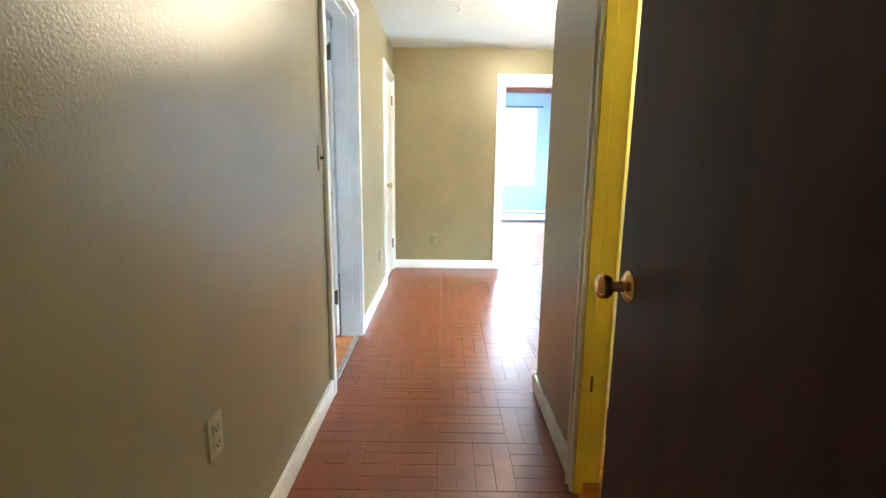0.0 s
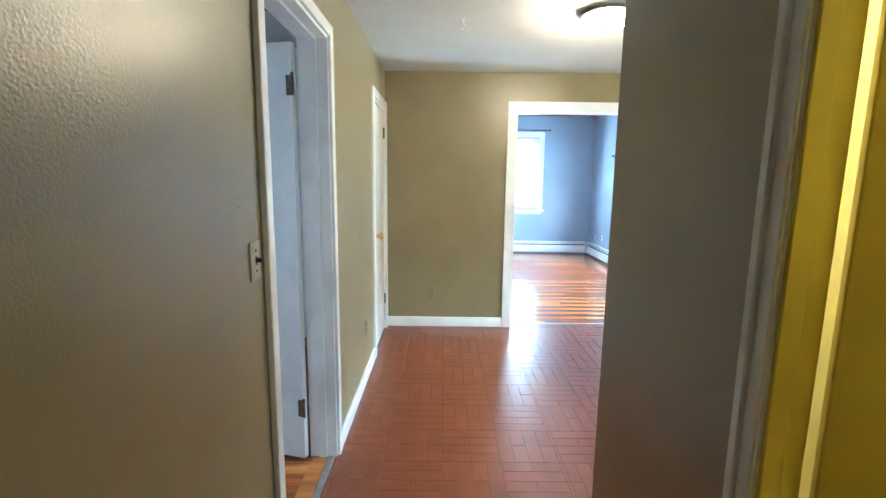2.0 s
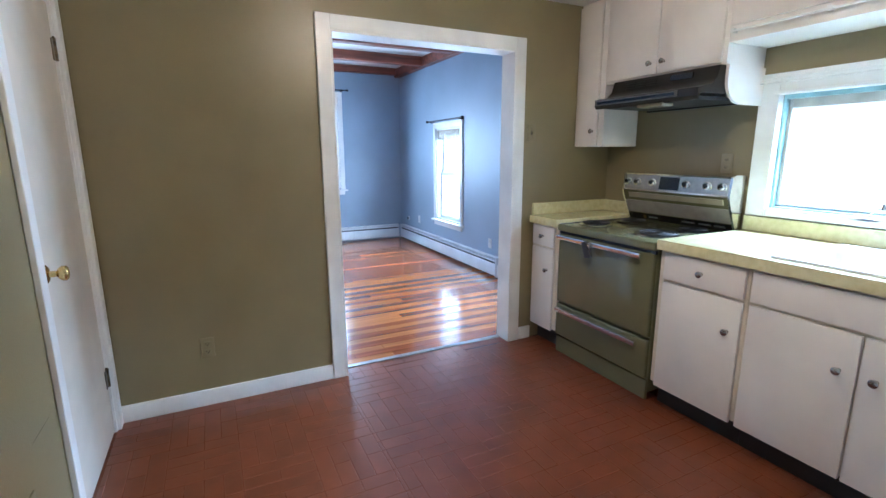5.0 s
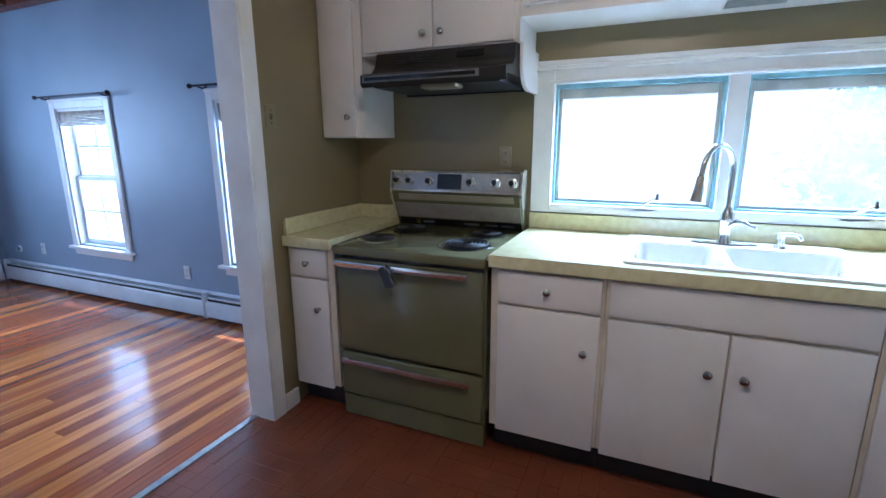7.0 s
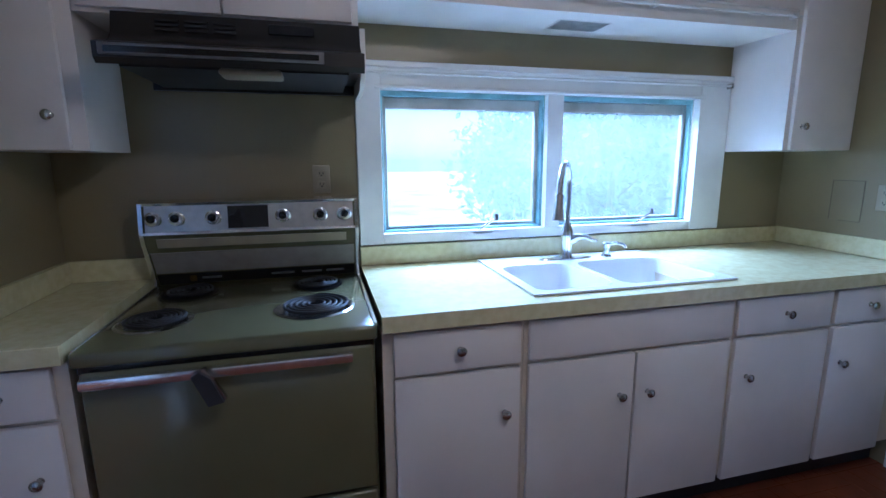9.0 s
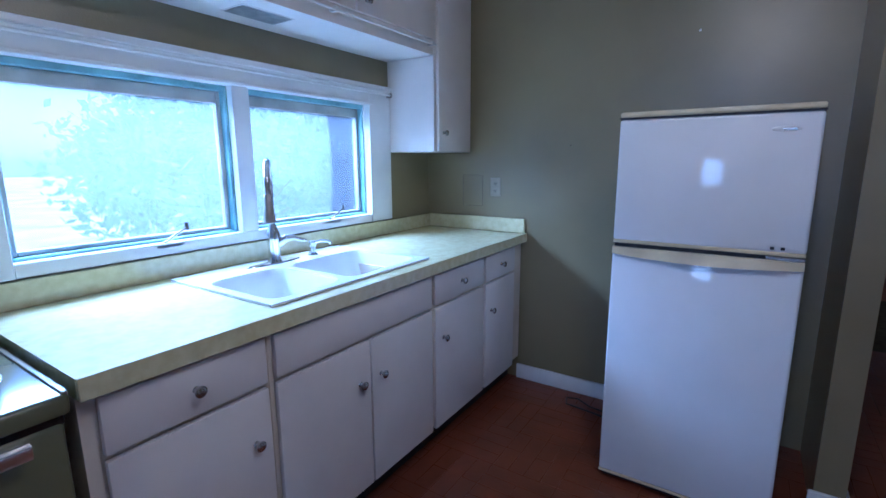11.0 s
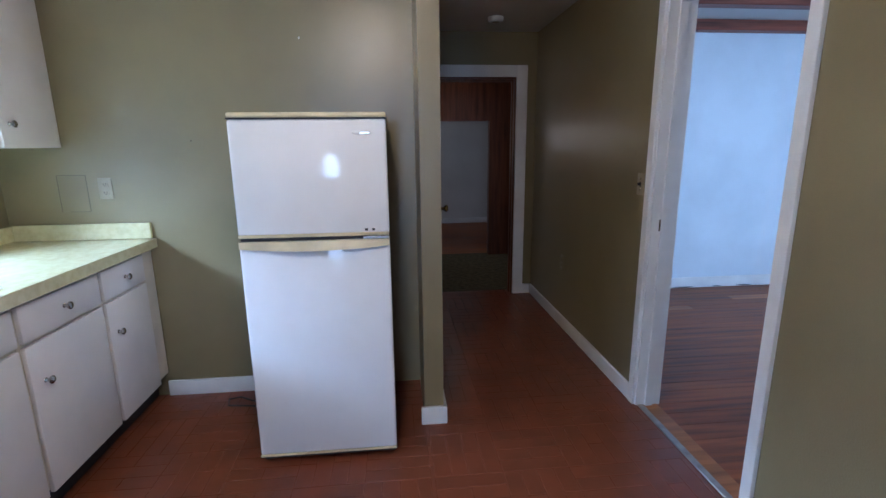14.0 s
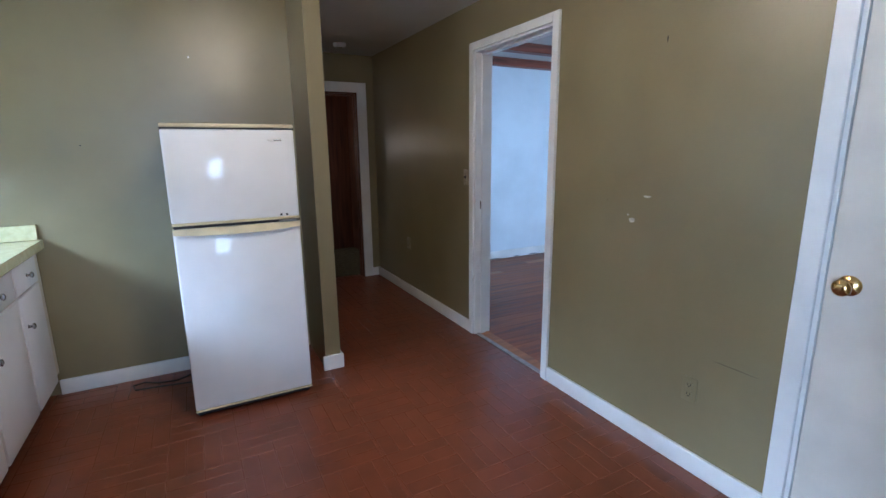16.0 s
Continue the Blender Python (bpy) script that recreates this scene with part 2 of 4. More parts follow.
def tube(bm, points, radius, n=12, radii=None):
    """A round tube along points."""
    pts = [Vector(p) for p in points]
    rings, up = [], Vector((0.13, 0.27, 0.95)).normalized()
    for i, p in enumerate(pts):
        way = (pts[min(i + 1, len(pts) - 1)] - pts[max(i - 1, 0)]).normalized()
        side = way.cross(up)
        side = side.normalized() if side.length > 1e-4 else way.orthogonal().normalized()
        top = side.cross(way)
        r = radii[i] if radii else radius
        rings.append([bm.verts.new(p + r * (math.cos(2 * math.pi * k / n) * side + math.sin(2 * math.pi * k / n) * top)) for k in range(n)])
    for a, b in zip(rings, rings[1:]):
        for k in range(n):
            bm.faces.new((a[k], a[(k + 1) % n], b[(k + 1) % n], b[k]))
    bm.faces.new(rings[0][::-1])
    bm.faces.new(rings[-1])
    return bm


def prism(bm, outline, axis, lo, hi):
    """An outline in the two other axes, drawn out along axis from lo to hi."""
    def at(p, v):
        q = list(p)
        q.insert("xyz".index(axis), v)
        return q
    a = [bm.verts.new(at(p, lo)) for p in outline]
    b = [bm.verts.new(at(p, hi)) for p in outline]
    n = len(a)
    bm.faces.new(a[::-1])
    bm.faces.new(b)
    for i in range(n):
        bm.faces.new((a[i], a[(i + 1) % n], b[(i + 1) % n], b[i]))
    return bm


def mesh_of(name, bm, mat, smooth=True):
    bmesh.ops.recalc_face_normals(bm, faces=bm.faces)
    me = bpy.data.meshes.new(name)
    bm.to_mesh(me)
    bm.free()
    me.materials.append(mat)
    if smooth:
        for p in me.polygons:
            p.use_smooth = True
        me.set_sharp_from_angle(angle=radians(38))
    return me


def part(name, bm, mat, parent, label=""):
    ob = new(name, mesh_of(name, bm, mat))
    ob.parent = parent
    if label:
        ob["label"] = label
    return ob


def thing(name, label, category, at=(0, 0, 0), group=""):
    ob = new(name)
    ob.location = at
    ob.empty_display_size = 0.05
    return tagged(ob, label, category, group)


def block(*numbers, bevel=0.0, seg=1):
    return box(bmesh.new(), *numbers, bevel=bevel, seg=seg)


def setting(name, bm, mat, label="", category="", parent=None):
    ob = new(name, mesh_of(name, bm, mat))
    tagged(ob, label, category, "", "structure")
    if parent:
        ob.parent = parent
    return ob


def wall(name, boxes, mat, label):
    bm = bmesh.new()
    for b in boxes:
        box(bm, *b)
    return setting(name, bm, mat, label, "wall")


def holes(axis, lo, hi, a0, a1, height, cuts):
    """Boxes of a wall that stands across axis from lo to hi, runs from a0 to a1 and leaves cuts (b0, b1, z0, z1) open."""
    out, at = [], a0
    def put(b0, b1, z0, z1):
        if b1 - b0 > 1e-4 and z1 - z0 > 1e-4:
            out.append((lo, b0, z0, hi, b1, z1) if axis == "x" else (b0, lo, z0, b1, hi, z1))
    for b0, b1, z0, z1 in sorted(cuts):
        put(at, b0, 0, height)
        put(b0, b1, 0, z0)
        put(b0, b1, z1, height)
        at = b1
    put(at, a1, 0, height)
    return out


# ---------------------------------------------------------------- the setting
D1 = (2.485, 3.305, 0.0, 2.10)      # door to the west room
D2 = (4.69, 5.40, 0.0, 2.06)      # closed closet door
DB = (0.97, 1.802, 0.0, 2.04)      # bathroom door
DE = (-0.34, 0.47, 0.0, 2.03)      # door at the hall's end
DM = (0.685, 1.93, 0.0, 2.07)      # wide opening to the living room
WK = (2.56, 4.28, 1.06, 1.72)     # kitchen window
WE1, WE2 = (7.98, 8.68, 0.50, 1.72), (6.03, 6.73, 0.50, 1.72)
WN = (1.10, 1.85, 0.86, 2.22)

wall("wall_west", holes("x", XW - 0.12, XW, 0.28, YN + 0.12, HK, [D1, D2]), KHAKI, "khaki semi-gloss painted wall of hall and kitchen")
wall("wall_hall_east", holes("x", XH, XH + 0.10, YE, STUB, HK, [DB]), KHAKI, "khaki painted wall between hall and kitchen")
wall("wall_hall_end", holes("y", YE - 0.12, YE, XW, 0.95, HK, [DE]), KHAKI, "khaki painted wall at the end of the hall")
wall("wall_kitchen_north", holes("y", YN, YN + 0.12, XW, XK, HK, [DM]), KHAKI, "khaki painted wall with a wide cased opening")
wall("wall_kitchen_south", [(XH + 0.10, YS - 0.10, 0, XK, YS, HK)], KHAKI, "khaki painted wall behind the refrigerator")
wall("wall_kitchen_east", holes("x", XK, XK + 0.20, YS - 0.1, YN, HK, [WK]), KHAKI, "khaki painted wall with the kitchen window")
wall("wall_living_south", holes("y", YN + 0.12, YN + 0.13, LW, XL, HL, [DM]), BLUE, "blue-grey painted living-room wall")
wall("wall_living_header", [(LW, YN, HK, XL + 0.2, YN + 0.12, HL + 0.1)], BLUE, "wall above the kitchen ceiling")
wall("wall_living_east", holes("x", XL, XL + 0.20, YN + 0.13, LN, HL, [WE1, WE2]), BLUE, "blue-grey painted living-room wall with two windows")
wall("wall_living_north", holes("y", LN, LN + 0.20, LW, XL + 0.2, HL, [WN]), BLUE, "blue-grey painted living-room wall with one window")
wall("wall_living_west", [(LW - 0.12, YN + 0.13, 0, LW, LN + 0.2, HL)], BLUE, "blue-grey painted living-room wall")
wall("wall_room_south", [(-4.2, 0.36, 0, XW - 0.12, 0.46, HW)], PALE, "pale blue scuffed wall of the empty west room")
wall("wall_room_west", [(-4.3, 0.36, 0, -4.2, 5.2, HW)], PALE, "pale blue wall of the west room")
wall("wall_room_north", holes("y", 5.1, 5.2, -4.2, XW - 0.12, HW, [(-3.6, -2.2, 0.8, 2.0)]), PALE, "pale blue wall of the west room")
wall("wall_room_east", holes("x", XW - 0.13, XW - 0.12, 0.46, 5.1, HW, [D1, D2]), PALE, "pale blue wall of the west room")
wall("wall_bath", [(1.60, 0.80, 0, 1.70, YS - 0.1, HK), (XH + 0.1, 0.70, 0, 1.70, 0.80, HK)], YELLOW, "yellow painted walls of the lit side room")
wall("wall_bath_tile", [(XH + 0.1, YS - 0.115, 0, 1.60, YS - 0.10, HK)], BATHTILE, "cream tiled bathroom wall")

# wood-panelled entry and the white room beyond it
E0, E1 = -1.30, YE - 0.12
wall("wall_entry_west", [(-0.85, E0, 0, -0.75, E1, 2.45)], PANEL, "brown wood-panelled entry wall")
wall("wall_entry_east", [(0.50, E0, 0, 0.60, E1 - 0.01, 2.45)], PANEL, "brown wood-panelled entry wall")
wall("wall_entry_north", [(-0.75, E1 - 0.01, 2.0, 0.95, E1, 2.45), (-0.75, E1 - 0.01, 0, -0.34, E1, 2.0), (0.47, E1 - 0.01, 0, 0.95, E1, 2.0)], PANEL, "brown wood-panelled entry wall")
wall("wall_entry_south", holes("y", E0 - 0.1, E0, -0.85, 1.05, 2.45, [(-0.44, 0.36, 0, 1.74)]), PANEL, "brown wood-panelled wall with a low opening")
wall("wall_back_room", [(-2.0, -4.1, 0, 2.0, -4.0, 2.4), (-2.1, -4.0, 0, -2.0, E0 - 0.1, 2.4), (2.0, -4.0, 0, 2.1, E0 - 0.1, 2.4), (-2.0, E0 - 0.11, 0, -0.44, E0 - 0.1, 2.4), (0.36, E0 - 0.11, 0, 2.0, E0 - 0.1, 2.4)], CEIL, "plain white walls of the far room")

setting("ceiling", block(XW, YE, HK, XK + 0.2, YN, HK + 0.1), CEIL, "white painted kitchen and hall ceiling", "ceiling")
setting("ceiling", block(LW, YN + 0.12, HL, XL + 0.2, LN + 0.2, HL + 0.1), CEIL, "white living-room ceiling", "ceiling")
setting("ceiling", block(-4.2, 0.36, HW, XW - 0.12, 5.2, HW + 0.1), CEIL, "white west-room ceiling", "ceiling")
setting("ceiling", block(-0.85, E0 - 0.1, 2.45, 1.05, E1 + 0.12, 2.55), PANEL, "brown entry ceiling", "ceiling")
setting("ceiling", block(-2.1, -4.1, 2.4, 2.1, E0 - 0.1, 2.5), CEIL, "white ceiling of the far room", "ceiling")
setting("ceiling", block(XH + 0.1, YE, HK - 0.01, 2.2, YS - 0.1, HK), CEIL, "bathroom ceiling", "ceiling")

floor_kitchen = setting("floor", block(XW - 0.12, 0.28, -0.12, XK, YN + 0.11, 0.0010), GROUT, "worn red brick tile floor with dark joints", "floor")
floor_living = setting("floor", block(LW, YN + 0.11, -0.12, XL, LN, -0.006), GAP, "glossy striped pine board floor", "floor")
floor_room = setting("floor", block(-4.2, 0.36, -0.12, XW - 0.12, 5.2, -0.006), GAP, "worn pine board floor of the west room", "floor")
setting("floor", block(-0.85, E0 - 0.1, -0.12, 1.05, 0.28, 0.0), CARPET, "green-brown carpet in the entry", "floor")
setting("floor", block(-2.1, -4.1, -0.12, 2.1, E0 - 0.1, -0.002), BOARD_C, "reddish wooden floor of the far room", "floor")
setting("floor", block(XH, 0.80, -0.005, 1.60, YS - 0.1, 0.004), BOARD_A, "worn wooden floor of the side room", "floor")


def base_run(x0, y0, x1, y1, height=0.095, mat=TRIM, label="white painted baseboard"):
    """Baseboard in the box given, with a rounded top edge."""
    ob = setting("baseboard", block(x0, y0, 0.0, x1, y1, height, bevel=0.006, seg=2), mat, label, "baseboard")
    return ob


base_run(XW, YE, XW + 0.018, 2.433)
base_run(XW, 3.357, XW + 0.018, 4.624)
base_run(XW, YN - 0.018, 0.605, YN)
base_run(2.02, YN - 0.018, 2.12, YN)
base_run(XH - 0.018, 1.775, XH, STUB)
base_run(XH - 0.018, STUB, XH + 0.118, STUB + 0.02, 0.10)
base_run(0.95, YS, 2.14, YS + 0.018)
base_run(XW + 0.018, YE, -0.42, YE + 0.016)
base_run(-4.2, 0.46, XW - 0.13, 0.475, 0.11)
base_run(-2.0, -4.0, 2.0, -3.985, 0.10)


def casing(axis, face, out, b0, b1, top, width=0.085, legs=(True, True), mat=TRIM, ribs=True, depth=0.022, name="trim", label="white painted door casing"):
    """Casing round an opening in a wall whose face lies across axis; out is +1 or -1, the way it stands proud."""
    bm = bmesh.new()
    def strip(a0, a1, z0, z1, d):
        lo, hi = sorted((face, face + out * d))
        if axis == "x":
            box(bm, lo, a0, z0, hi, a1, z1, bevel=0.003)
        else:
            box(bm, a0, lo, z0, a1, hi, z1, bevel=0.003)
    if legs[0]:
        strip(b0 - width, b0, 0, top + width, depth)
        if ribs:
            strip(b0 - width, b0 - width + 0.022, 0, top + width, depth + 0.009)
            strip(b0 - 0.02, b0 - 0.004, 0, top + 0.004, depth + 0.006)
    if legs[1]:
        strip(b1, b1 + width, 0, top + width, depth)
        if ribs:
            strip(b1 + width - 0.022, b1 + width, 0, top + width, depth + 0.009)
            strip(b1 + 0.004, b1 + 0.02, 0, top + 0.004, depth + 0.006)
    strip(b0 if legs[0] else b0 - 0.001, b1, top, top + width, depth - 0.001)
    if ribs:
        strip(b0 - width + 0.022, b1 + width - 0.022, top + width - 0.022, top + width, depth + 0.008)
    return setting(name, bm, mat, label, "door casing")


def jamb(axis, lo, hi, b0, b1, top, mat=TRIM, stop=True, thick=0.014, label="painted door jamb"):
    """Lining of an opening, from lo to hi through the wall."""
    bm = bmesh.new()
    def put(a0, a1, z0, z1, c0, c1):
        if axis == "x":
            box(bm, c0, a0, z0, c1, a1, z1)
        else:
            box(bm, a0, c0, z0, a1, c1, z1)
    put(b0, b0 + thick, 0, top, lo, hi)
    put(b1 - thick, b1, 0, top, lo, hi)
    put(b0 + thick, b1 - thick, top - thick, top, lo, hi)
    if stop:
        mid = (lo + hi) / 2
        put(b0 + thick, b0 + thick + 0.012, 0, top - thick, mid - 0.02, mid + 0.02)
        put(b1 - thick - 0.012, b1 - thick, 0, top - thick, mid - 0.02, mid + 0.02)
        put(b0 + thick + 0.012, b1 - thick - 0.012, top - thick - 0.012, top - thick, mid - 0.02, mid + 0.02)
    return setting("trim", bm, mat, label, "door jamb")


casing("y", YN, -1, DM[0], DM[1], DM[3], 0.08, ribs=False)
jamb("y", YN - 0.02, YN + 0.135, DM[0], DM[1], DM[3], stop=False, thick=0.012)
casing("y", YN + 0.13, 1, DM[0], DM[1], DM[3], 0.085, ribs=False)
casing("x", XW, 1, D1[0], D1[1], D1[3], 0.052, ribs=False, depth=0.02)
jamb("x", XW - 0.135, XW + 0.004, D1[0], D1[1], D1[3])
casing("x", XW, 1, D2[0], D2[1], D2[3], 0.066, ribs=False, depth=0.02)
jamb("x", XW - 0.12, XW + 0.004, D2[0], D2[1], D2[3])
casing("x", XH, -1, DB[0], 1.733, DB[3], 0.065, legs=(False, True), mat=TRIM)
setting("trim", block(XH - 0.018, 1.727, 0, XH + 0.018, DB[1] - 0.014, DB[3] - 0.02, bevel=0.003), YELLOW, "yellow painted edge of the bathroom casing", "door jamb")
jamb("x", XH + 0.019, XH + 0.10, DB[0], DB[1], DB[3], YELLOW, stop=False, label="yellow painted bathroom door jamb")
casing("y", YE, 1, DE[0], DE[1], DE[3], 0.10, ribs=False)
jamb("y", E1 - 0.012, YE + 0.003, DE[0], DE[1], DE[3], PANEL, label="brown stained door jamb")
setting("trim", block(DM[0] + 0.012, YN + 0.085, -0.004, DM[1] - 0.012, YN + 0.125, 0.008, bevel=0.003), ALU, "grey metal threshold strip", "threshold")
setting("trim", block(XW - 0.04, D1[0] + 0.014, -0.004, XW - 0.006, D1[1] - 0.014, 0.008, bevel=0.003), ALU, "grey metal threshold strip", "threshold")


# ---------------------------------------------------------------- doors
def knob_set(parent, m, mat=BRASS, both=False, r=0.027):
    """A door knob with its rose; m's z axis points out of the door."""
    k = part("door_knob", lathe(bmesh.new(), m, [(0.034, 0), (0.034, 0.004), (0.026, 0.010), (0.012, 0.014), (0.011, 0.034), (0.020, 0.040), (r, 0.050), (r, 0.060), (0.021, 0.067), (0.008, 0.070)]), mat, parent, "polished brass knob")
    return k


def door_leaf(name, label, length, height, mat, m, hinge_side=1, thick=0.036, edge_mat=None, knob_z=0.96, hinge_zs=(0.29, 1.88), hinge_out=1, knobs=(1, -1)):
    """A flush door whose hinge edge is the z axis of m; the leaf runs along m's x axis."""
    door = new(name)
    door.matrix_world = m
    tagged(door, label, "door")
    part("leaf", block(0.002, -thick / 2, 0.012, length, thick / 2, height, bevel=0.003), mat, door)
    if edge_mat:
        part("latch_edge", block(length, -thick / 2 + 0.002, 0.014, length + 0.0015, thick / 2 - 0.002, height - 0.002), edge_mat, door, "pale unstained door edge")
    for s in knobs:
        knob_set(door, pose(length - 0.065, s * thick / 2, knob_z, -90 * s, 0, 0))
    part("latch_plate", block(length - 0.001, -0.012, knob_z - 0.03, length + 0.002, 0.012, knob_z + 0.03), BRASS, door, "brass latch plate")
    for z in hinge_zs:
        bm = bmesh.new()
        cyl(bm, pose(-0.004, hinge_out * (thick / 2 + 0.005), z - 0.045), 0.007, 0.007, 0.09, 10)
        box(bm, -0.002, hinge_out * thick / 2 - 0.002, z - 0.045, 0.03, hinge_out * thick / 2 + 0.0035, z + 0.045)
        cyl(bm, pose(-0.004, hinge_out * (thick / 2 + 0.005), z + 0.045), 0.009, 0.004, 0.012, 10)
        part("hinge", bm, OLDBRASS, door, "tarnished brass hinge")
    return door


door_leaf("hall_end_door", "open dark brown stained flush door with brass knobs", 0.79, 1.985, DARKDOOR, pose(DE[1] - 0.018, YE + 0.015, 0, 0, 0, 89.6), edge_mat=CABEDGE, knob_z=0.955)
door_leaf("room_door", "white painted flush door standing open into the west room", 0.70, 2.06, TRIM, pose(XW - 0.145, D1[1] - 0.036, 0, 0, 0, 165), hinge_zs=(0.29, 1.87), hinge_out=1)
door_leaf("closet_door", "closed white flush closet door with a brass knob", 0.679, 2.03, CREAMDOOR, pose(XW - 0.024, D2[1] - 0.016, 0, 0, 0, -90), knob_z=0.98, hinge_zs=(0.3, 1.84), hinge_out=1, knobs=(1,))
door_leaf("bathroom_door", "yellow gloss painted flush door standing open into the bathroom", 0.66, 2.02, YELLOW, pose(0.668, 1.779, 0, 0, 0, -28), knob_z=0.95, hinge_zs=(0.25, 1.92), hinge_out=1)
setting("trim", block(XW - 0.12, D1[0] + 0.014, -0.004, XW - 0.04, D1[1] - 0.014, 0.003), BOARD_D, "worn wooden sill board in the doorway", "threshold")
strike = thing("strike_plate", "brass strike plate in the white door jamb", "strike plate", (XW - 0.05, D1[0] + 0.014, 1.02))
part("plate", block(-0.012, 0, -0.03, 0.012, 0.002, 0.03), OLDBRASS, strike)
part("latch_hole", block(-0.006, 0.002, -0.012, 0.006, 0.003, 0.012), SLOT, strike)
strike = thing("strike_plate", "dark strike plate in the yellow bathroom jamb", "strike plate", (XH + 0.035, DB[1] - 0.014, 0.41))
part("plate", block(-0.012, -0.003, -0.03, 0.012, 0, 0.03), OLDBRASS, strike)


# ---------------------------------------------------------------- windows
def casement(y0, y1, name):
    """One crank-out kitchen window unit between y0 and y1."""
    w = new(name)
    tagged(w, "teal-edged crank-out kitchen window with grey sash", "window", "kitchen windows", "structure")
    z0, z1 = 1.085, 1.70
    x = XK + 0.03
    bm = bmesh.new()
    for b in ((y0, y0 + 0.013, z0, z1), (y1 - 0.013, y1, z0, z1), (y0 + 0.013, y1 - 0.013, z1 - 0.022, z1), (y0 + 0.013, y1 - 0.013, z0, z0 + 0.010)):
        box(bm, x, b[0], b[2], x + 0.07, b[1], b[3], bevel=0.002)
    part("window_frame", bm, SASH, w, "weathered teal frame")
    bm = bmesh.new()
    for b in ((y0 + 0.013, y0 + 0.032, z0 + 0.010, z1 - 0.022), (y1 - 0.032, y1 - 0.013, z0 + 0.010, z1 - 0.022), (y0 + 0.032, y1 - 0.032, z1 - 0.07, z1 - 0.022), (y0 + 0.032, y1 - 0.032, z0 + 0.010, z0 + 0.026)):
        box(bm, x + 0.03, b[0], b[2], x + 0.06, b[1], b[3], bevel=0.003)
    part("sash", bm, GREYSASH, w, "grey painted sash")
    pane = part("pane", block(x + 0.043, y0 + 0.03, z0 + 0.024, x + 0.047, y1 - 0.03, z1 - 0.068), DUSTY_GLARE, w)
    pane.visible_shadow = False
    yc = y0 + 0.40 * (y1 - y0)
    op = part("crank_base", block(XK - 0.012, yc - 0.055, 1.062, XK + 0.03, yc + 0.055, 1.083, bevel=0.006, seg=2), WHITEP, w, "white crank housing")
    bm = tube(bmesh.new(), [(XK, yc + 0.02, 1.083), (XK - 0.012, yc, 1.10), (XK - 0.02, yc - 0.035, 1.125), (XK - 0.02, yc - 0.06, 1.135)], 0.006, 8)
    cyl(bm, pose(XK - 0.02, yc - 0.06, 1.128), 0.009, 0.007, 0.03, 10)
    part("crank_handle", bm, NICKEL, w, "metal crank handle")
    return w


casement(3.49, 4.265, "window_1")
casement(2.655, 3.41, "window_2")
bm = bmesh.new()
for y0, y1, z0, z1, d in ((4.265, 4.37, 1.04, 1.81, 0.018), (2.475, 2.655, 1.04, 1.81, 0.018), (3.41, 3.49, 1.085, 1.70, 0.010), (2.655, 4.265, 1.70, 1.81, 0.017), (2.655, 4.265, 1.04, 1.085, 0.012)):
    box(bm, XK - d, y0, z0, XK + 0.03, y1, z1, bevel=0.003)
box(bm, XK - 0.034, 2.475, 1.785, XK - 0.016, 4.37, 1.81, bevel=0.004)
box(bm, XK - 0.025, 2.63, 1.70, XK - 0.016, 4.29, 1.715, bevel=0.003)
setting("trim", bm, TRIM, "white painted kitchen window casing", "window casing")
rod = thing("sash_rod", "thin white curtain rod across the window casing", "curtain rod", (XK - 0.045, 3.42, 1.762))
part("rod", tube(bmesh.new(), [(0, -0.92, 0), (0, 0.94, 0)], 0.006, 8), WHITEP, rod)
for y in (-0.92, 0.94):
    part("bracket", block(-0.008, y - 0.006, -0.012, 0.030, y + 0.006, 0.012, bevel=0.002), NICKEL, rod)


def sash_window(name, m, width, height, label):
    """A double-hung window with casing, stool, sashes and muntins; m's x runs along the wall, y into the wall, from the opening's lower middle."""
    w = new(name)
    w.matrix_world = m
    tagged(w, label, "window", "living-room windows", "structure")
    h = width / 2
    bm = bmesh.new()
    for x0, x1, z0, z1 in ((-h - 0.07, -h, -0.02, height + 0.08), (h, h + 0.07, -0.02, height + 0.08), (-h, h, height, height + 0.08)):
        box(bm, x0, -0.02, z0, x1, 0.0, z1, bevel=0.004)
    box(bm, -h - 0.075, -0.026, height + 0.06, h + 0.075, -0.0, height + 0.085, bevel=0.004)
    part("window_casing", bm, TRIM, w, "white painted window casing")
    part("window_sill", block(-h - 0.10, -0.05, -0.045, h + 0.10, 0.10, -0.018, bevel=0.006, seg=2), TRIM, w, "white painted window stool")
    part("apron", block(-h - 0.06, -0.016, -0.10, h + 0.06, 0.0, -0.045, bevel=0.003), TRIM, w)
    bm = bmesh.new()
    for x0, x1 in ((-h, -h + 0.02), (h - 0.02, h)):
        box(bm, x0, 0.0, -0.018, x1, 0.20, height)
    box(bm, -h + 0.02, 0.0, height - 0.02, h - 0.02, 0.20, height)
    box(bm, -h + 0.02, 0.101, -0.03, h - 0.02, 0.22, -0.002)
    part("window_frame", bm, TRIM, w)
    def sash(z0, z1, y):
        bm = bmesh.new()
        a = h - 0.02
        for x0, x1, c0, c1 in ((-a, -a + 0.04, z0, z1), (a - 0.04, a, z0, z1), (-a + 0.04, a - 0.04, z0, z0 + 0.05), (-a + 0.04, a - 0.04, z1 - 0.035, z1)):
            box(bm, x0, y, c0, x1, y + 0.032, c1, bevel=0.003)
        box(bm, -0.008, y + 0.006, z0 + 0.05, 0.008, y + 0.026, z1 - 0.035)
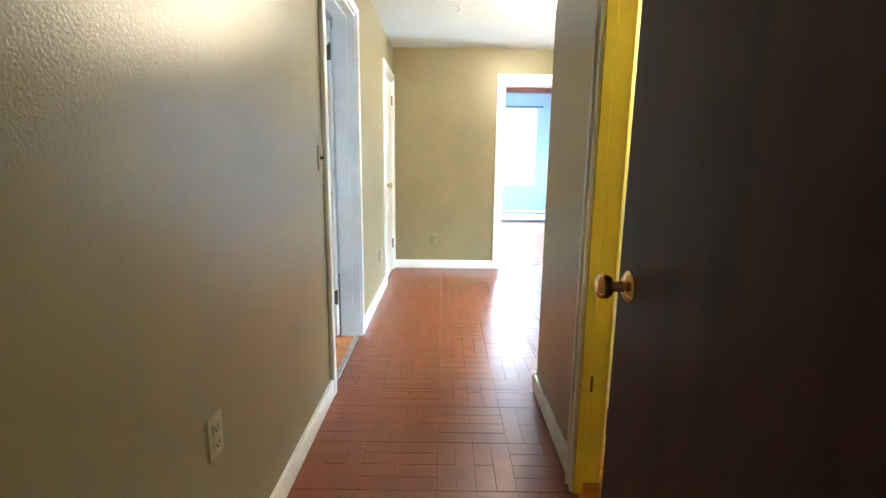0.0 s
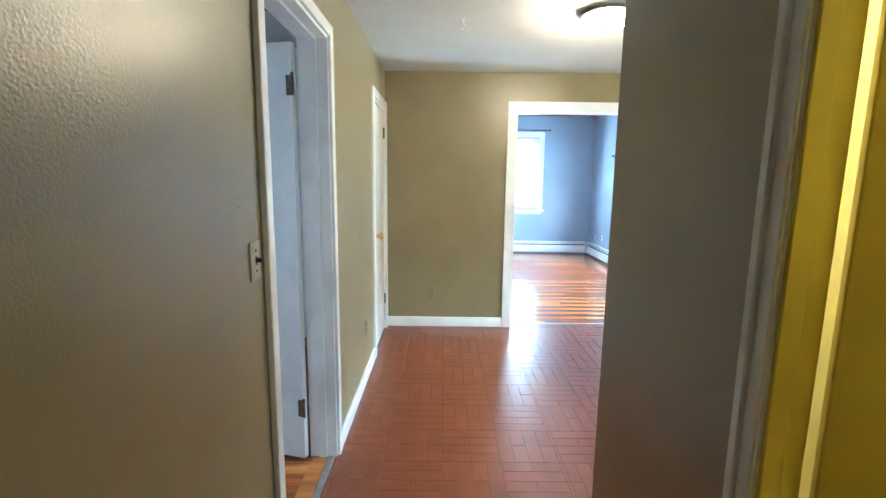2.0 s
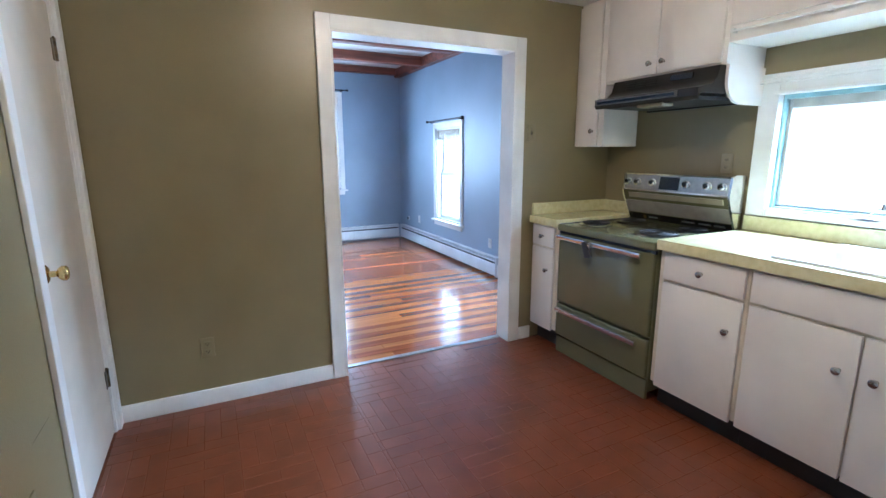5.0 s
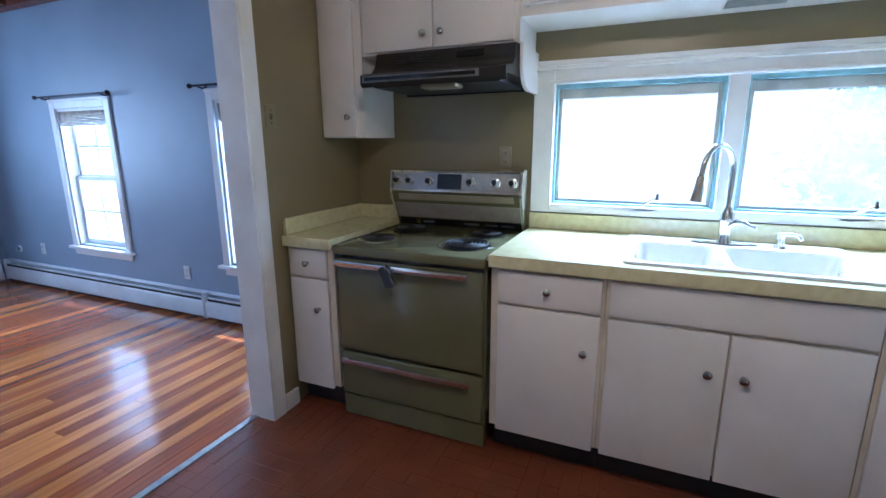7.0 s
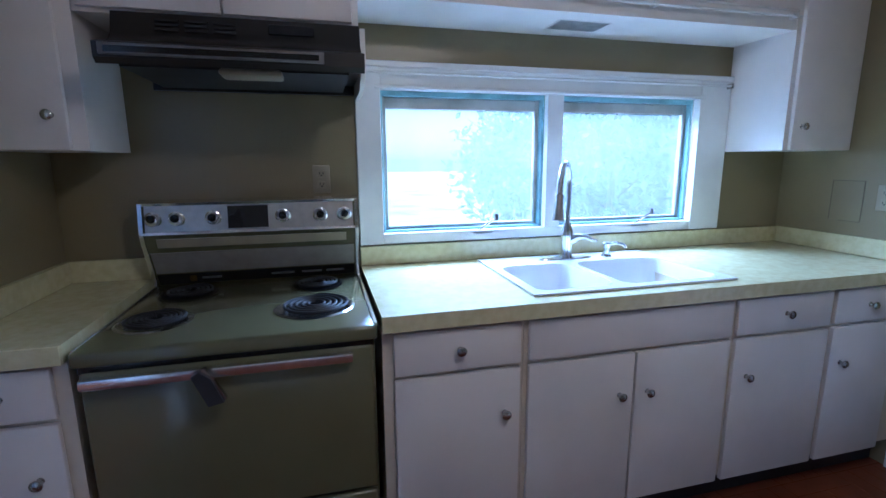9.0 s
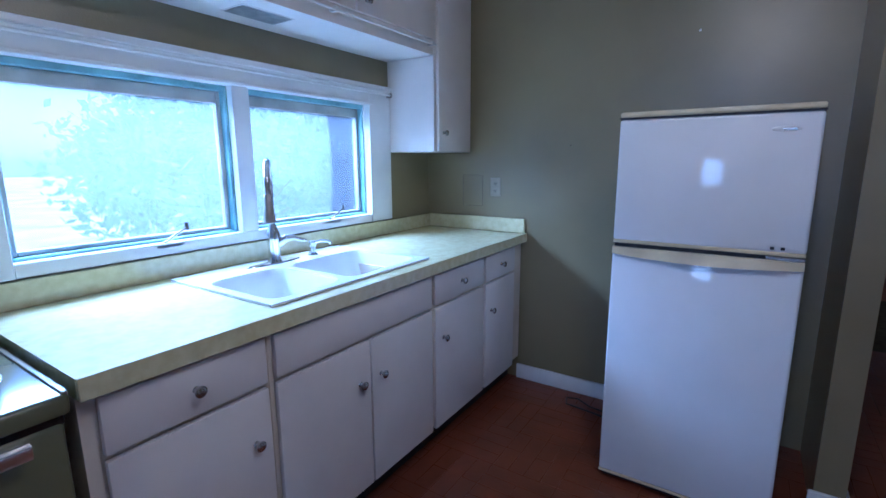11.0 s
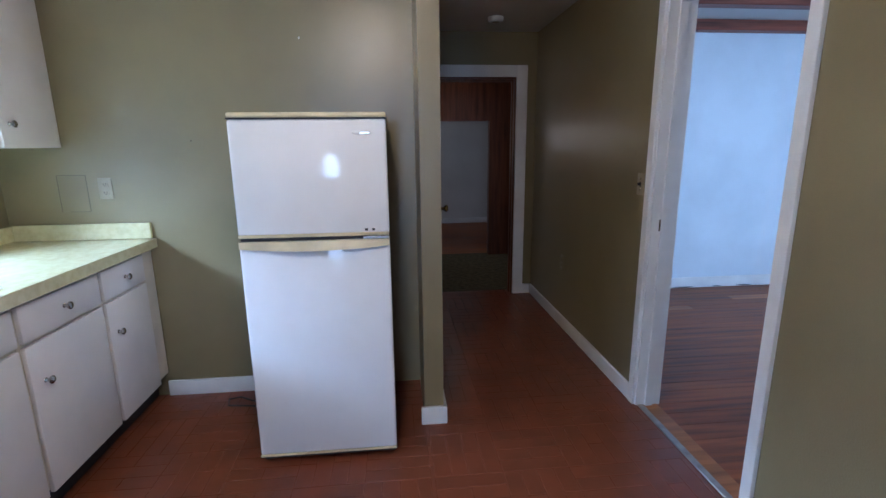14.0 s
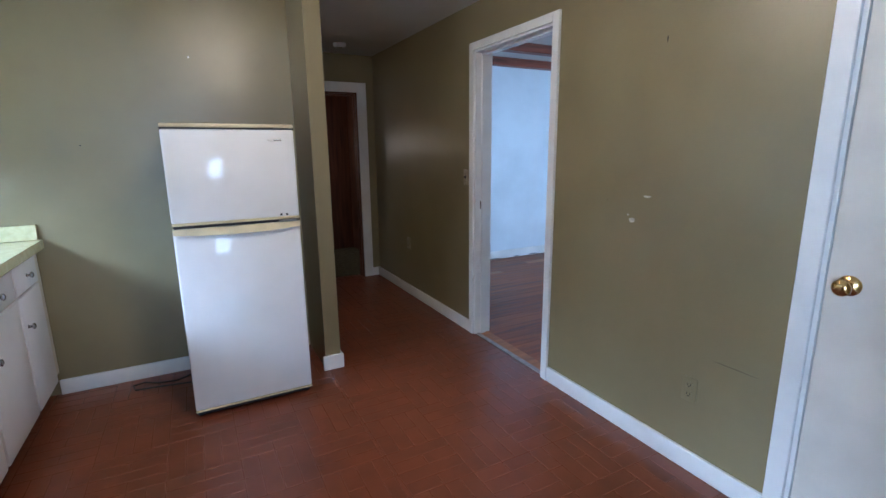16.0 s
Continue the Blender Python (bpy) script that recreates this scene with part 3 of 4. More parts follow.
        box(bm, -a + 0.04, y + 0.007, (z0 + z1) / 2 - 0.008, a - 0.04, y + 0.025, (z0 + z1) / 2 + 0.008)
        part("sash", bm, TRIM, w, "white double-hung sash")
        p = part("pane", block(-a + 0.04, y + 0.014, z0 + 0.05, a - 0.04, y + 0.018, z1 - 0.035), WHITE_GLARE, w)
        p.visible_shadow = False
    sash(0.0, height / 2 + 0.02, 0.055)
    sash(height / 2 - 0.015, height - 0.02, 0.090)
    bm = bmesh.new()
    for i in range(9):
        box(bm, -h + 0.025, 0.006, height - 0.040 - i * 0.013, h - 0.025, 0.040, height - 0.031 - i * 0.013)
    box(bm, -h + 0.022, 0.004, height - 0.035, h - 0.022, 0.045, height - 0.002, bevel=0.003)
    part("blind", bm, BLIND, w, "tan blind drawn up to the top")
    return w


def curtain_rod(m, half):
    r = new("curtain_rod")
    r.matrix_world = m
    tagged(r, "black iron curtain rod with ball finials above the window", "curtain rod", "curtain rods")
    part("rod", tube(bmesh.new(), [(-half, -0.07, 0), (half, -0.07, 0)], 0.008, 10), RODM, r)
    for s in (-1, 1):
        part("finial", lathe(bmesh.new(), pose(s * half, -0.07, 0, 0, 90 * s, 0), [(0.008, 0), (0.013, 0.006), (0.013, 0.012), (0.018, 0.02), (0.018, 0.03), (0.008, 0.038)], 14), RODM, r)
        bm = tube(bmesh.new(), [(s * (half - 0.06), 0, -0.012), (s * (half - 0.06), -0.035, -0.016), (s * (half - 0.06), -0.07, -0.008)], 0.006, 8)
        box(bm, s * (half - 0.06) - 0.01, -0.004, -0.035, s * (half - 0.06) + 0.01, 0.0, 0.02)
        part("bracket", bm, RODM, r)
    return r


for n, (y0, y1, z0, z1) in enumerate((WE1, WE2)):
    sash_window("window_%d" % (3 + n), pose(XL, (y0 + y1) / 2, z0, 0, 0, -90), y1 - y0, z1 - z0, "white double-hung living-room window with raised blind")
    curtain_rod(pose(XL, (y0 + y1) / 2, z1 + 0.10, 0, 0, -90), 0.48)
sash_window("window_5", pose((WN[0] + WN[1]) / 2, LN, WN[2], 0, 0, 0), WN[1] - WN[0], WN[3] - WN[2], "white double-hung living-room window with raised blind")
curtain_rod(pose((WN[0] + WN[1]) / 2, LN, WN[3] + 0.11, 0, 0, 0), 0.50)
# Assumed window, never in view; its wall was chosen to steer the light.
sash_window("window_6", pose(-2.9, 5.1, 0.8, 0, 0, 0), 1.4, 1.2, "unseen window assumed in the west room for its daylight")


# ---------------------------------------------------------------- beams and heaters
def beam(x0, y0, x1, y1, z0, z1, label="dark red-brown wooden ceiling beam"):
    t = tagged(new("ceiling_beam", mesh_of("ceiling_beam", block(x0, y0, z0, x1, y1, z1, bevel=0.006), BEAM)), label, "beam", "ceiling beams")
    return t


for y in (6.15, 7.10, 8.05, 9.0):
    beam(LW, y - 0.055, XL - 0.09, y + 0.055, HL - 0.12, HL)
beam(LW, LN - 0.09, XL - 0.09, LN, HL - 0.10, HL)
beam(XL - 0.09, YN + 0.13, XL, LN, HL - 0.13, HL)
for y in (0.515, 1.25, 2.1, 3.0, 3.9):
    beam(-4.2, y - 0.055, XW - 0.13, y + 0.055, HW - 0.09, HW)


def heater(m, length, label="white baseboard heater along the blue wall"):
    """Baseboard heater along m's x axis, out from the wall along its -y axis."""
    h = new("baseboard_heater")
    h.matrix_world = m
    tagged(h, label, "heater", "baseboard heaters")
    part("back_plate", block(0, -0.008, 0.02, length, 0, 0.235), HEATER, h)
    part("front_panel", prism(bmesh.new(), [(-0.065, 0.035), (-0.060, 0.03), (-0.060, 0.150), (-0.052, 0.165), (-0.055, 0.167), (-0.066, 0.152)], "x", 0.004, length - 0.004), HEATER, h, "white front panel")
    part("damper", prism(bmesh.new(), [(-0.054, 0.186), (-0.040, 0.196), (-0.040, 0.199), (-0.056, 0.190)], "x", 0.004, length - 0.004), HEATER, h)
    part("top_cover", prism(bmesh.new(), [(-0.008, 0.222), (-0.030, 0.218), (-0.034, 0.222), (-0.008, 0.236)], "x", 0, length), HEATER, h)
    part("fin_core", block(0.02, -0.048, 0.06, length - 0.02, -0.010, 0.19), BLACKM, h, "dark heating element")
    for x in (0.0, length - 0.012):
        part("end_cap", block(x, -0.068, 0.02, x + 0.012, 0.0, 0.237, bevel=0.003), HEATER, h)
    return h


heater(pose(XL, LN - 0.075, 0, 0, 0, -90), 2.95)
heater(pose(XL, LN - 3.04, 0, 0, 0, -90), 1.3)
heater(pose(-0.6, LN, 0, 0, 0, 0), 3.39)


# ---------------------------------------------------------------- kitchen cabinets
def cab_knob(parent, x, y, z, r=0.016):
    part("knob", lathe(bmesh.new(), pose(x, y, z, 0, -90, 0), [(0.010, 0), (0.007, 0.004), (0.006, 0.012), (0.012, 0.016), (r, 0.020), (r, 0.024), (0.010, 0.029), (0.003, 0.030)], 18), NICKEL, parent, "round dull metal knob")


FX = 2.135            # face of the cabinet frames
TOP = 0.95            # worktop height


def base_unit(y0, y1, drawer, doors, label, group="base cabinets"):
    """A base cabinet from y0 to y1 with a drawer front (d0, d1) and doors (d0, d1, knob y)."""
    c = thing("base_cabinet", label, "cabinet", (0, 0, 0), group)
    bm = bmesh.new()
    box(bm, FX, y0 + 0.001, 0.145, FX + 0.02, y1 - 0.001, TOP - 0.052)
    box(bm, FX + 0.02, y0 + 0.001, 0.145, XK - 0.004, y0 + 0.017, TOP - 0.052)
    box(bm, FX + 0.02, y1 - 0.017, 0.145, XK - 0.004, y1 - 0.001, TOP - 0.052)
    box(bm, FX + 0.02, y0 + 0.017, 0.145, XK - 0.004, y1 - 0.017, 0.16)
    part("body", bm, CABEDGE, c, "cream face frame and sides")
    part("toe_kick", block(FX + 0.07, y0 + 0.002, 0.0, FX + 0.085, y1 - 0.002, 0.145), BLACKM, c, "dark recessed toe kick")
    d = part("drawer_front", block(FX - 0.02, drawer[0], 0.745, FX - 0.001, drawer[1], 0.885, bevel=0.004, seg=2), CABINET, c)
    if drawer[2]:
        cab_knob(d, FX - 0.02, (drawer[0] + drawer[1]) / 2, 0.815)
    for d0, d1, k in doors:
        d = part("door", block(FX - 0.02, d0, 0.135, FX - 0.001, d1, 0.73, bevel=0.004, seg=2), CABINET, c)
        cab_knob(d, FX - 0.02, k, 0.575)
    return c


base_unit(3.90, 4.37, (3.915, 4.335, True), [(3.915, 4.335, 3.97)], "cream painted base cabinet with drawer beside the stove")
base_unit(3.05, 3.90, (3.06, 3.885, False), [(3.475, 3.885, 3.53), (3.06, 3.467, 3.415)], "cream painted sink base cabinet with two doors")
base_unit(2.565, 3.05, (2.575, 3.035, True), [(2.575, 3.035, 2.97)], "cream painted base cabinet with drawer beside the sink")
base_unit(YS + 0.002, 2.565, (2.19, 2.55, True), [(2.19, 2.55, 2.49)], "narrow cream painted base cabinet in the corner")
base_unit(5.19, YN - 0.002, (5.225, 5.46, True), [(5.225, 5.46, 5.285)], "narrow cream painted base cabinet between wall and stove")


def worktop(y0, y1, end, label):
    w = thing("worktop", label, "worktop")
    bm = bmesh.new()
    if end < 0:        # long run with the sink cut-out
        s0, s1, c0, c1 = 3.03, 3.83, 2.185, 2.70
        for b in ((2.105, y0, c0, y1), (c0, y0, c1, s0), (c0, s1, c1, y1), (c1, y0, XK - 0.003, y1)):
            box(bm, b[0], b[1], TOP - 0.05, b[2], b[3], TOP)
        bmesh.ops.remove_doubles(bm, verts=bm.verts, dist=0.0005)
    else:
        box(bm, 2.105, y0, TOP - 0.05, XK - 0.003, y1, TOP)
    part("top", bm, LAMINATE, w)
    part("front_edge", block(2.094, y0, TOP - 0.052, 2.105, y1, TOP + 0.001, bevel=0.002), LAMINATE, w, "mottled olive-yellow edge band")
    part("backsplash", block(XK - 0.024, y0, TOP, XK - 0.002, y1, TOP + 0.085, bevel=0.003), LAMINATE, w)
    ys = (YS + 0.002, YS + 0.022) if end < 0 else (YN - 0.022, YN - 0.002)
    part("side_splash", block(2.11, ys[0], TOP + 0.001, XK - 0.024, ys[1], TOP + 0.088, bevel=0.003), LAMINATE, w)
    return w


worktop(YS + 0.002, 4.372, -1, "mottled yellow-green laminate worktop with backsplash round the sink")
worktop(5.185, YN - 0.002, 1, "small mottled yellow-green laminate worktop beside the stove")


# ---------------------------------------------------------------- sink and taps
def basin(bm, x0, y0, x1, y1, top, depth, r=0.05):
    """A rounded bowl, open above."""
    def ring(inset, z, rr):
        pts = []
        for cx, cy, a in ((x1 - inset - rr, y1 - inset - rr, 0), (x0 + inset + rr, y1 - inset - rr, 90), (x0 + inset + rr, y0 + inset + rr, 180), (x1 - inset - rr, y0 + inset + rr, 270)):
            for k in range(6):
                t = radians(a + 90 * k / 5)
                pts.append(bm.verts.new((cx + rr * math.cos(t), cy + rr * math.sin(t), z)))
        return pts
    rings = [ring(0, top, r), ring(0.008, top - 0.012, r), ring(0.018, top - depth + 0.04, r), ring(0.05, top - depth, r)]
    for a, b in zip(rings, rings[1:]):
        n = len(a)
        for i in range(n):
            bm.faces.new((a[i], a[(i + 1) % n], b[(i + 1) % n], b[i]))
    bm.faces.new(rings[-1])
    for c, (x, y) in enumerate(((x1, y1), (x0, y1), (x0, y0), (x1, y0))):
        tip = bm.verts.new((x, y, top))
        bm.faces.new([tip] + rings[0][6 * c:6 * c + 6])
    return rings[0]


sink = thing("kitchen_sink", "white enamel double-bowl drop-in sink set in the worktop", "sink")
S0, S1, C0, C1 = 3.01, 3.85, 2.165, 2.75
bowls = ((2.20, 3.50, 2.585, 3.815), (2.20, 3.045, 2.585, 3.468))
bm = bmesh.new()
zt = TOP + 0.009
for b in ((C0, S0, bowls[0][0], S1), (bowls[0][2], S0, C1, S1), (bowls[0][0], S0, bowls[0][2], 3.045), (bowls[0][0], 3.815, bowls[0][2], S1), (bowls[0][0], 3.468, bowls[0][2], 3.50)):
    box(bm, b[0], b[1], TOP + 0.001, b[2], b[3], zt)
bmesh.ops.remove_doubles(bm, verts=bm.verts, dist=0.0005)
part("rim", bm, PORCELAIN, sink)
for b in bowls:
    bm = bmesh.new()
    basin(bm, b[0] - 0.001, b[1] - 0.001, b[2] + 0.001, b[3] + 0.001, zt - 0.0002, 0.17, 0.06)
    bowl = part("bowl", bm, PORCELAIN, sink)
    part("drain", lathe(bmesh.new(), pose((b[0] + b[2]) / 2 + 0.04, (b[1] + b[3]) / 2, zt - 0.170), [(0.045, 0), (0.045, 0.003), (0.036, 0.004), (0.030, 0.002)], 20), STEEL, bowl, "steel drain")

tap = thing("kitchen_faucet", "brushed steel pull-down gooseneck faucet on the sink", "faucet", (2.665, 3.455, zt))
tap.rotation_euler = (0, 0, radians(-39))
bm = bmesh.new()
bmesh.ops.create_cone(bm, cap_ends=True, segments=32, radius1=0.135, radius2=0.128, depth=0.006, matrix=pose(0, 0, 0.003, 0, 0, 39) @ Matrix.Diagonal((0.22, 1, 1, 1)))
part("deck_plate", bm, CHROME, tap)
part("body", lathe(bmesh.new(), pose(0, 0, 0.006), [(0.031, 0), (0.029, 0.008), (0.024, 0.03), (0.026, 0.07), (0.030, 0.10), (0.028, 0.125), (0.019, 0.145), (0.016, 0.16)], 24), CHROME, tap)
arc = [(0, 0, 0.15), (0, 0, 0.31)]
for k in range(15):
    a = radians(180 * k / 14)
    arc.append((-0.103 + 0.103 * math.cos(a), 0.0, 0.327 + 0.103 * math.sin(a)))
arc.append((-0.212, 0.0, 0.305))
part("spout", tube(bmesh.new(), arc, 0.0125, 14), CHROME, tap)
head_m = Matrix.Translation((-0.212, 0.0, 0.308)) @ pose(0, 0, 0, 180, 9, 0)
part("spray_head", lathe(bmesh.new(), head_m, [(0.014, 0), (0.0165, 0.004), (0.0165, 0.03), (0.019, 0.06), (0.024, 0.10), (0.023, 0.108)], 20), STEEL, tap, "dark brushed spray head")
part("spray_button", block(-0.214, -0.008, 0.232, -0.192, 0.008, 0.272, bevel=0.004, seg=2), BLACKM, tap, "black spray button")
part("lever", tube(bmesh.new(), [(0.0, -0.02, 0.085), (-0.005, -0.05, 0.105), (-0.01, -0.085, 0.108), (-0.012, -0.115, 0.095), (-0.012, -0.135, 0.092)], 0.009, 12, [0.020, 0.016, 0.011, 0.008, 0.006]), CHROME, tap)
soap = thing("soap_dispenser", "brushed steel soap dispenser on the sink rim", "soap dispenser", (2.665, 3.245, zt))
part("base", lathe(bmesh.new(), pose(0, 0, 0), [(0.024, 0), (0.023, 0.005), (0.016, 0.012), (0.014, 0.04), (0.018, 0.044), (0.018, 0.06), (0.012, 0.066)], 18), CHROME, soap)
part("nozzle", tube(bmesh.new(), [(0, 0, 0.055), (-0.03, -0.03, 0.066), (-0.055, -0.05, 0.062), (-0.065, -0.058, 0.048)], 0.007, 10), CHROME, soap)


# ---------------------------------------------------------------- stove
stove = thing("stove", "avocado green electric coil stove with chrome trim", "stove")
Y0, Y1, ZC = 4.385, 5.175, 0.925
part("body", block(2.14, Y0 + 0.006, 0.05, 2.79, Y1 - 0.006, ZC - 0.03, bevel=0.004), OLIVE, stove)
part("toe_panel", block(2.128, Y0 + 0.008, 0.010, 2.15, Y1 - 0.008, 0.13, bevel=0.004), OLIVE, stove)
bm = block(2.10, Y0 - 0.001, ZC - 0.045, 2.815, Y1 + 0.001, ZC, bevel=0.012, seg=3)
part("cooktop", bm, OLIVE, stove)
for y in (Y0 - 0.001, Y1 + 0.001):
    s = 1 if y < 4.6 else -1
    part("side_trim", block(2.115, y - 0.002, ZC - 0.008, 2.78, y + 0.012 * s, ZC + 0.004, bevel=0.002), CHROME, stove, "chrome side trim")
door = part("oven_door", block(2.112, Y0 + 0.012, 0.385, 2.142, Y1 - 0.012, ZC - 0.062, bevel=0.010, seg=3), OLIVE, stove)
part("warming_drawer", block(2.112, Y0 + 0.012, 0.14, 2.142, Y1 - 0.012, 0.372, bevel=0.010, seg=3), OLIVE, stove)
for z, y0, y1 in ((0.845, 4.462, 5.148), (0.338, 4.452, 5.132)):
    bm = prism(bmesh.new(), [(2.072, z - 0.006), (2.078, z - 0.016), (2.094, z - 0.018), (2.096, z + 0.008), (2.086, z + 0.016), (2.074, z + 0.012)], "y", y0, y1)
    box(bm, 2.09, y0 + 0.01, z - 0.012, 2.114, y0 + 0.035, z + 0.008)
    box(bm, 2.09, y1 - 0.035, z - 0.012, 2.114, y1 - 0.01, z + 0.008)
    part("handle", bm, CHROME, stove, "wide chrome handle")
part("oven_gap", block(2.118, Y0 + 0.01, ZC - 0.066, 2.136, Y1 - 0.01, ZC - 0.043), BLACK, stove)
# back panel, leaning away at the top
def slab(y0, y1, pts):
    return prism(bmesh.new(), pts, "y", y0, y1)
part("back_panel", slab(Y0 + 0.004, Y1 - 0.004, [(2.79, ZC), (2.815, ZC), (2.815, 1.255), (2.73, 1.262), (2.705, 1.25), (2.697, 1.13)]), OLIVE, stove, "avocado back panel")
ctl = part("control_panel", slab(Y0 + 0.02, Y1 - 0.02, [(2.686, 1.150), (2.698, 1.150), (2.712, 1.245), (2.700, 1.245)]), STEEL, stove, "brushed steel control panel")
part("panel_frame", slab(Y0 + 0.004, Y1 - 0.004, [(2.698, 1.246), (2.74, 1.258), (2.74, 1.266), (2.694, 1.256)]), CHROME, stove, "chrome frame")
part("panel_rail", slab(Y0 + 0.012, Y1 - 0.012, [(2.678, 1.140), (2.698, 1.136), (2.698, 1.150), (2.682, 1.149)]), CHROME, stove, "chrome rail under the controls")
for y in (Y0, Y1 - 0.014):
    part("panel_end", slab(y, y + 0.014, [(2.772, ZC), (2.815, ZC), (2.815, 1.26), (2.73, 1.268), (2.695, 1.255), (2.680, 1.140), (2.69, 1.105)]), CHROME, stove, "chrome end cap")
part("lamp_strip", slab(Y0 + 0.05, Y1 - 0.05, [(2.702, 1.088), (2.716, 1.088), (2.702, 1.122), (2.690, 1.122)]), PLATE, stove, "frosted light strip")
part("lower_panel", slab(Y0 + 0.018, Y1 - 0.018, [(2.760, 0.978), (2.774, 0.978), (2.728, 1.066), (2.716, 1.066)]), SATIN, stove, "satin grey lower panel")
part("vent_strip", slab(Y0 + 0.018, Y1 - 0.018, [(2.783, ZC + 0.003), (2.793, ZC + 0.003), (2.778, 0.972), (2.764, 0.972)]), BLACK, stove, "black vent strip")
for y0, y1 in ((4.45, 4.52), (4.54, 4.62), (4.65, 4.74), (4.93, 5.0)):
    part("lettering", slab(y0, y1, [(2.7715, 0.948), (2.774, 0.948), (2.771, 0.955), (2.7685, 0.955)]), STEEL, stove)
part("badge", slab(5.02, 5.045, [(2.774, 0.938), (2.777, 0.938), (2.768, 0.964), (2.765, 0.964)]), BRASS, stove, "small brass badge")
part("clock_face", slab(4.728, 4.873, [(2.683, 1.156), (2.692, 1.156), (2.706, 1.24), (2.697, 1.24)]), BLACK, stove, "dark clock face")
for y in (4.44, 4.533, 4.674, 4.923, 5.048, 5.126):
    k = part("knob", lathe(bmesh.new(), pose(2.692, y, 1.197, 0, -98, 0), [(0.029, 0), (0.029, 0.004), (0.024, 0.007), (0.022, 0.022), (0.019, 0.026), (0.006, 0.027)], 22), CHROME, stove, "chrome control knob")
    part("knob_cap", lathe(bmesh.new(), pose(2.665, y, 1.201, 0, -98, 0), [(0.015, 0), (0.015, 0.003), (0.010, 0.005)], 16), BLACK, k)
for x, y, r in ((2.31, 5.035, 0.094), (2.63, 5.015, 0.088), (2.335, 4.565, 0.117), (2.63, 4.56, 0.086)):
    part("drip_bowl", lathe(bmesh.new(), pose(x, y, ZC - 0.002), [(r + 0.012, 0), (r + 0.014, 0.005), (r + 0.006, 0.008), (r - 0.004, 0.004), (0.03, 0.003)], 30), CHROME if r > 0.09 else BLACK, stove, "burner drip bowl")
    turns, pts = (5 if r > 0.09 else 4), []
    for i in range(turns * 20 + 1):
        a = 2 * math.pi * i / 20
        q = 0.018 + (r - 0.024) * i / (turns * 20)
        pts.append((x + q * math.cos(a), y + q * math.sin(a), ZC + 0.013))
    part("burner_coil", tube(bmesh.new(), pts, 0.0052, 6), COIL, stove, "black coil burner")
tag = thing("oven_thermometer_clip", "small black plastic clip hanging on the oven handle", "clip", (2.066, 4.835, 0.848))
part("clip", prism(bmesh.new(), [(0.028, 0.012), (0.048, 0.0), (0.012, -0.088), (-0.028, -0.080), (0.0, -0.01)], "x", -0.018, 0.004), BLACKM, tag)
part("clip_edge", prism(bmesh.new(), [(0.014, 0.02), (0.024, 0.014), (-0.022, -0.078), (-0.034, -0.072)], "x", -0.012, 0.0035), NICKEL, tag)

# ---------------------------------------------------------------- range hood
hood = thing("range_hood", "dark brown under-cabinet range hood", "range hood")
H0, H1 = 4.375, 5.10
part("canopy", prism(bmesh.new(), [(2.80, 1.665), (2.80, 1.845), (2.46, 1.845), (2.44, 1.78), (2.40, 1.745), (2.335, 1.735), (2.30, 1.725), (2.30, 1.685), (2.315, 1.670), (2.315, 1.695), (2.34, 1.70), (2.78, 1.70), (2.78, 1.665)], "y", H0, H1), BROWNHOOD, hood)
part("front_band", block(2.292, H0 + 0.12, 1.690, 2.301, H1 - 0.015, 1.722, bevel=0.002), HOODTRIM, hood, "dull metal trimmed front band")
part("band_insert", block(2.289, H0 + 0.135, 1.697, 2.293, H1 - 0.03, 1.713), BLACK, hood)
for y0 in (4.76, 4.84, 4.92):
    for k in range(3):
        z = 1.792 + k * 0.014
        part("vent_slot", block(2.434 + k * 0.004, y0 - 0.065 + 0.06, z, 2.452, y0 + 0.06, z + 0.006), SLOT, hood)
part("switch_panel", block(2.438, 4.52, 1.797, 2.455, 4.66, 1.828, bevel=0.002), BLACK, hood, "black switch panel")
part("filter", block(2.36, 4.42, 1.672, 2.76, 5.06, 1.69), BLACKM, hood)
part("hood_light", block(2.34, 4.62, 1.655, 2.44, 4.80, 1.676, bevel=0.01, seg=2), PLATE, hood, "dim frosted light lens")

# ---------------------------------------------------------------- wall cabinets
UX = 2.50


def wall_unit(y0, y1, z0, z1, doors, label, side_mat=CABINET, name="wall_cabinet"):
    c = thing(name, label, "cabinet", (0, 0, 0), "wall cabinets")
    part("body", block(UX, y0 + 0.001, z0, XK - 0.003, y1 - 0.001, z1 - 0.001), CABINET, c, "cream painted cabinet box")
    for d0, d1, c0, c1, k, kz in doors:
        d = part("door", block(UX - 0.02, d0, c0, UX - 0.001, d1, c1, bevel=0.004, seg=2), CABINET, c)
        cab_knob(d, UX - 0.02, k, kz)
    return c


wall_unit(5.215, YN - 0.002, 1.44, HK, [(5.26, 5.475, 1.442, 2.39, 5.30, 1.545)], "tall cream painted wall cabinet beside the range hood")
wall_unit(4.372, 5.214, 1.848, HK, [(4.80, 5.20, 1.86, 2.39, 4.845, 1.925), (4.395, 4.793, 1.86, 2.39, 4.75, 1.925)], "cream painted wall cabinet above the range hood")
wall_unit(2.475, 4.370, 1.955, HK, [(3.73, 4.36, 2.03, 2.39, 3.79, 2.085), (3.09, 3.72, 2.03, 2.39, 3.66, 2.085), (2.485, 3.08, 2.03, 2.39, 3.02, 2.085)], "long cream painted cabinet bridging the kitchen window")
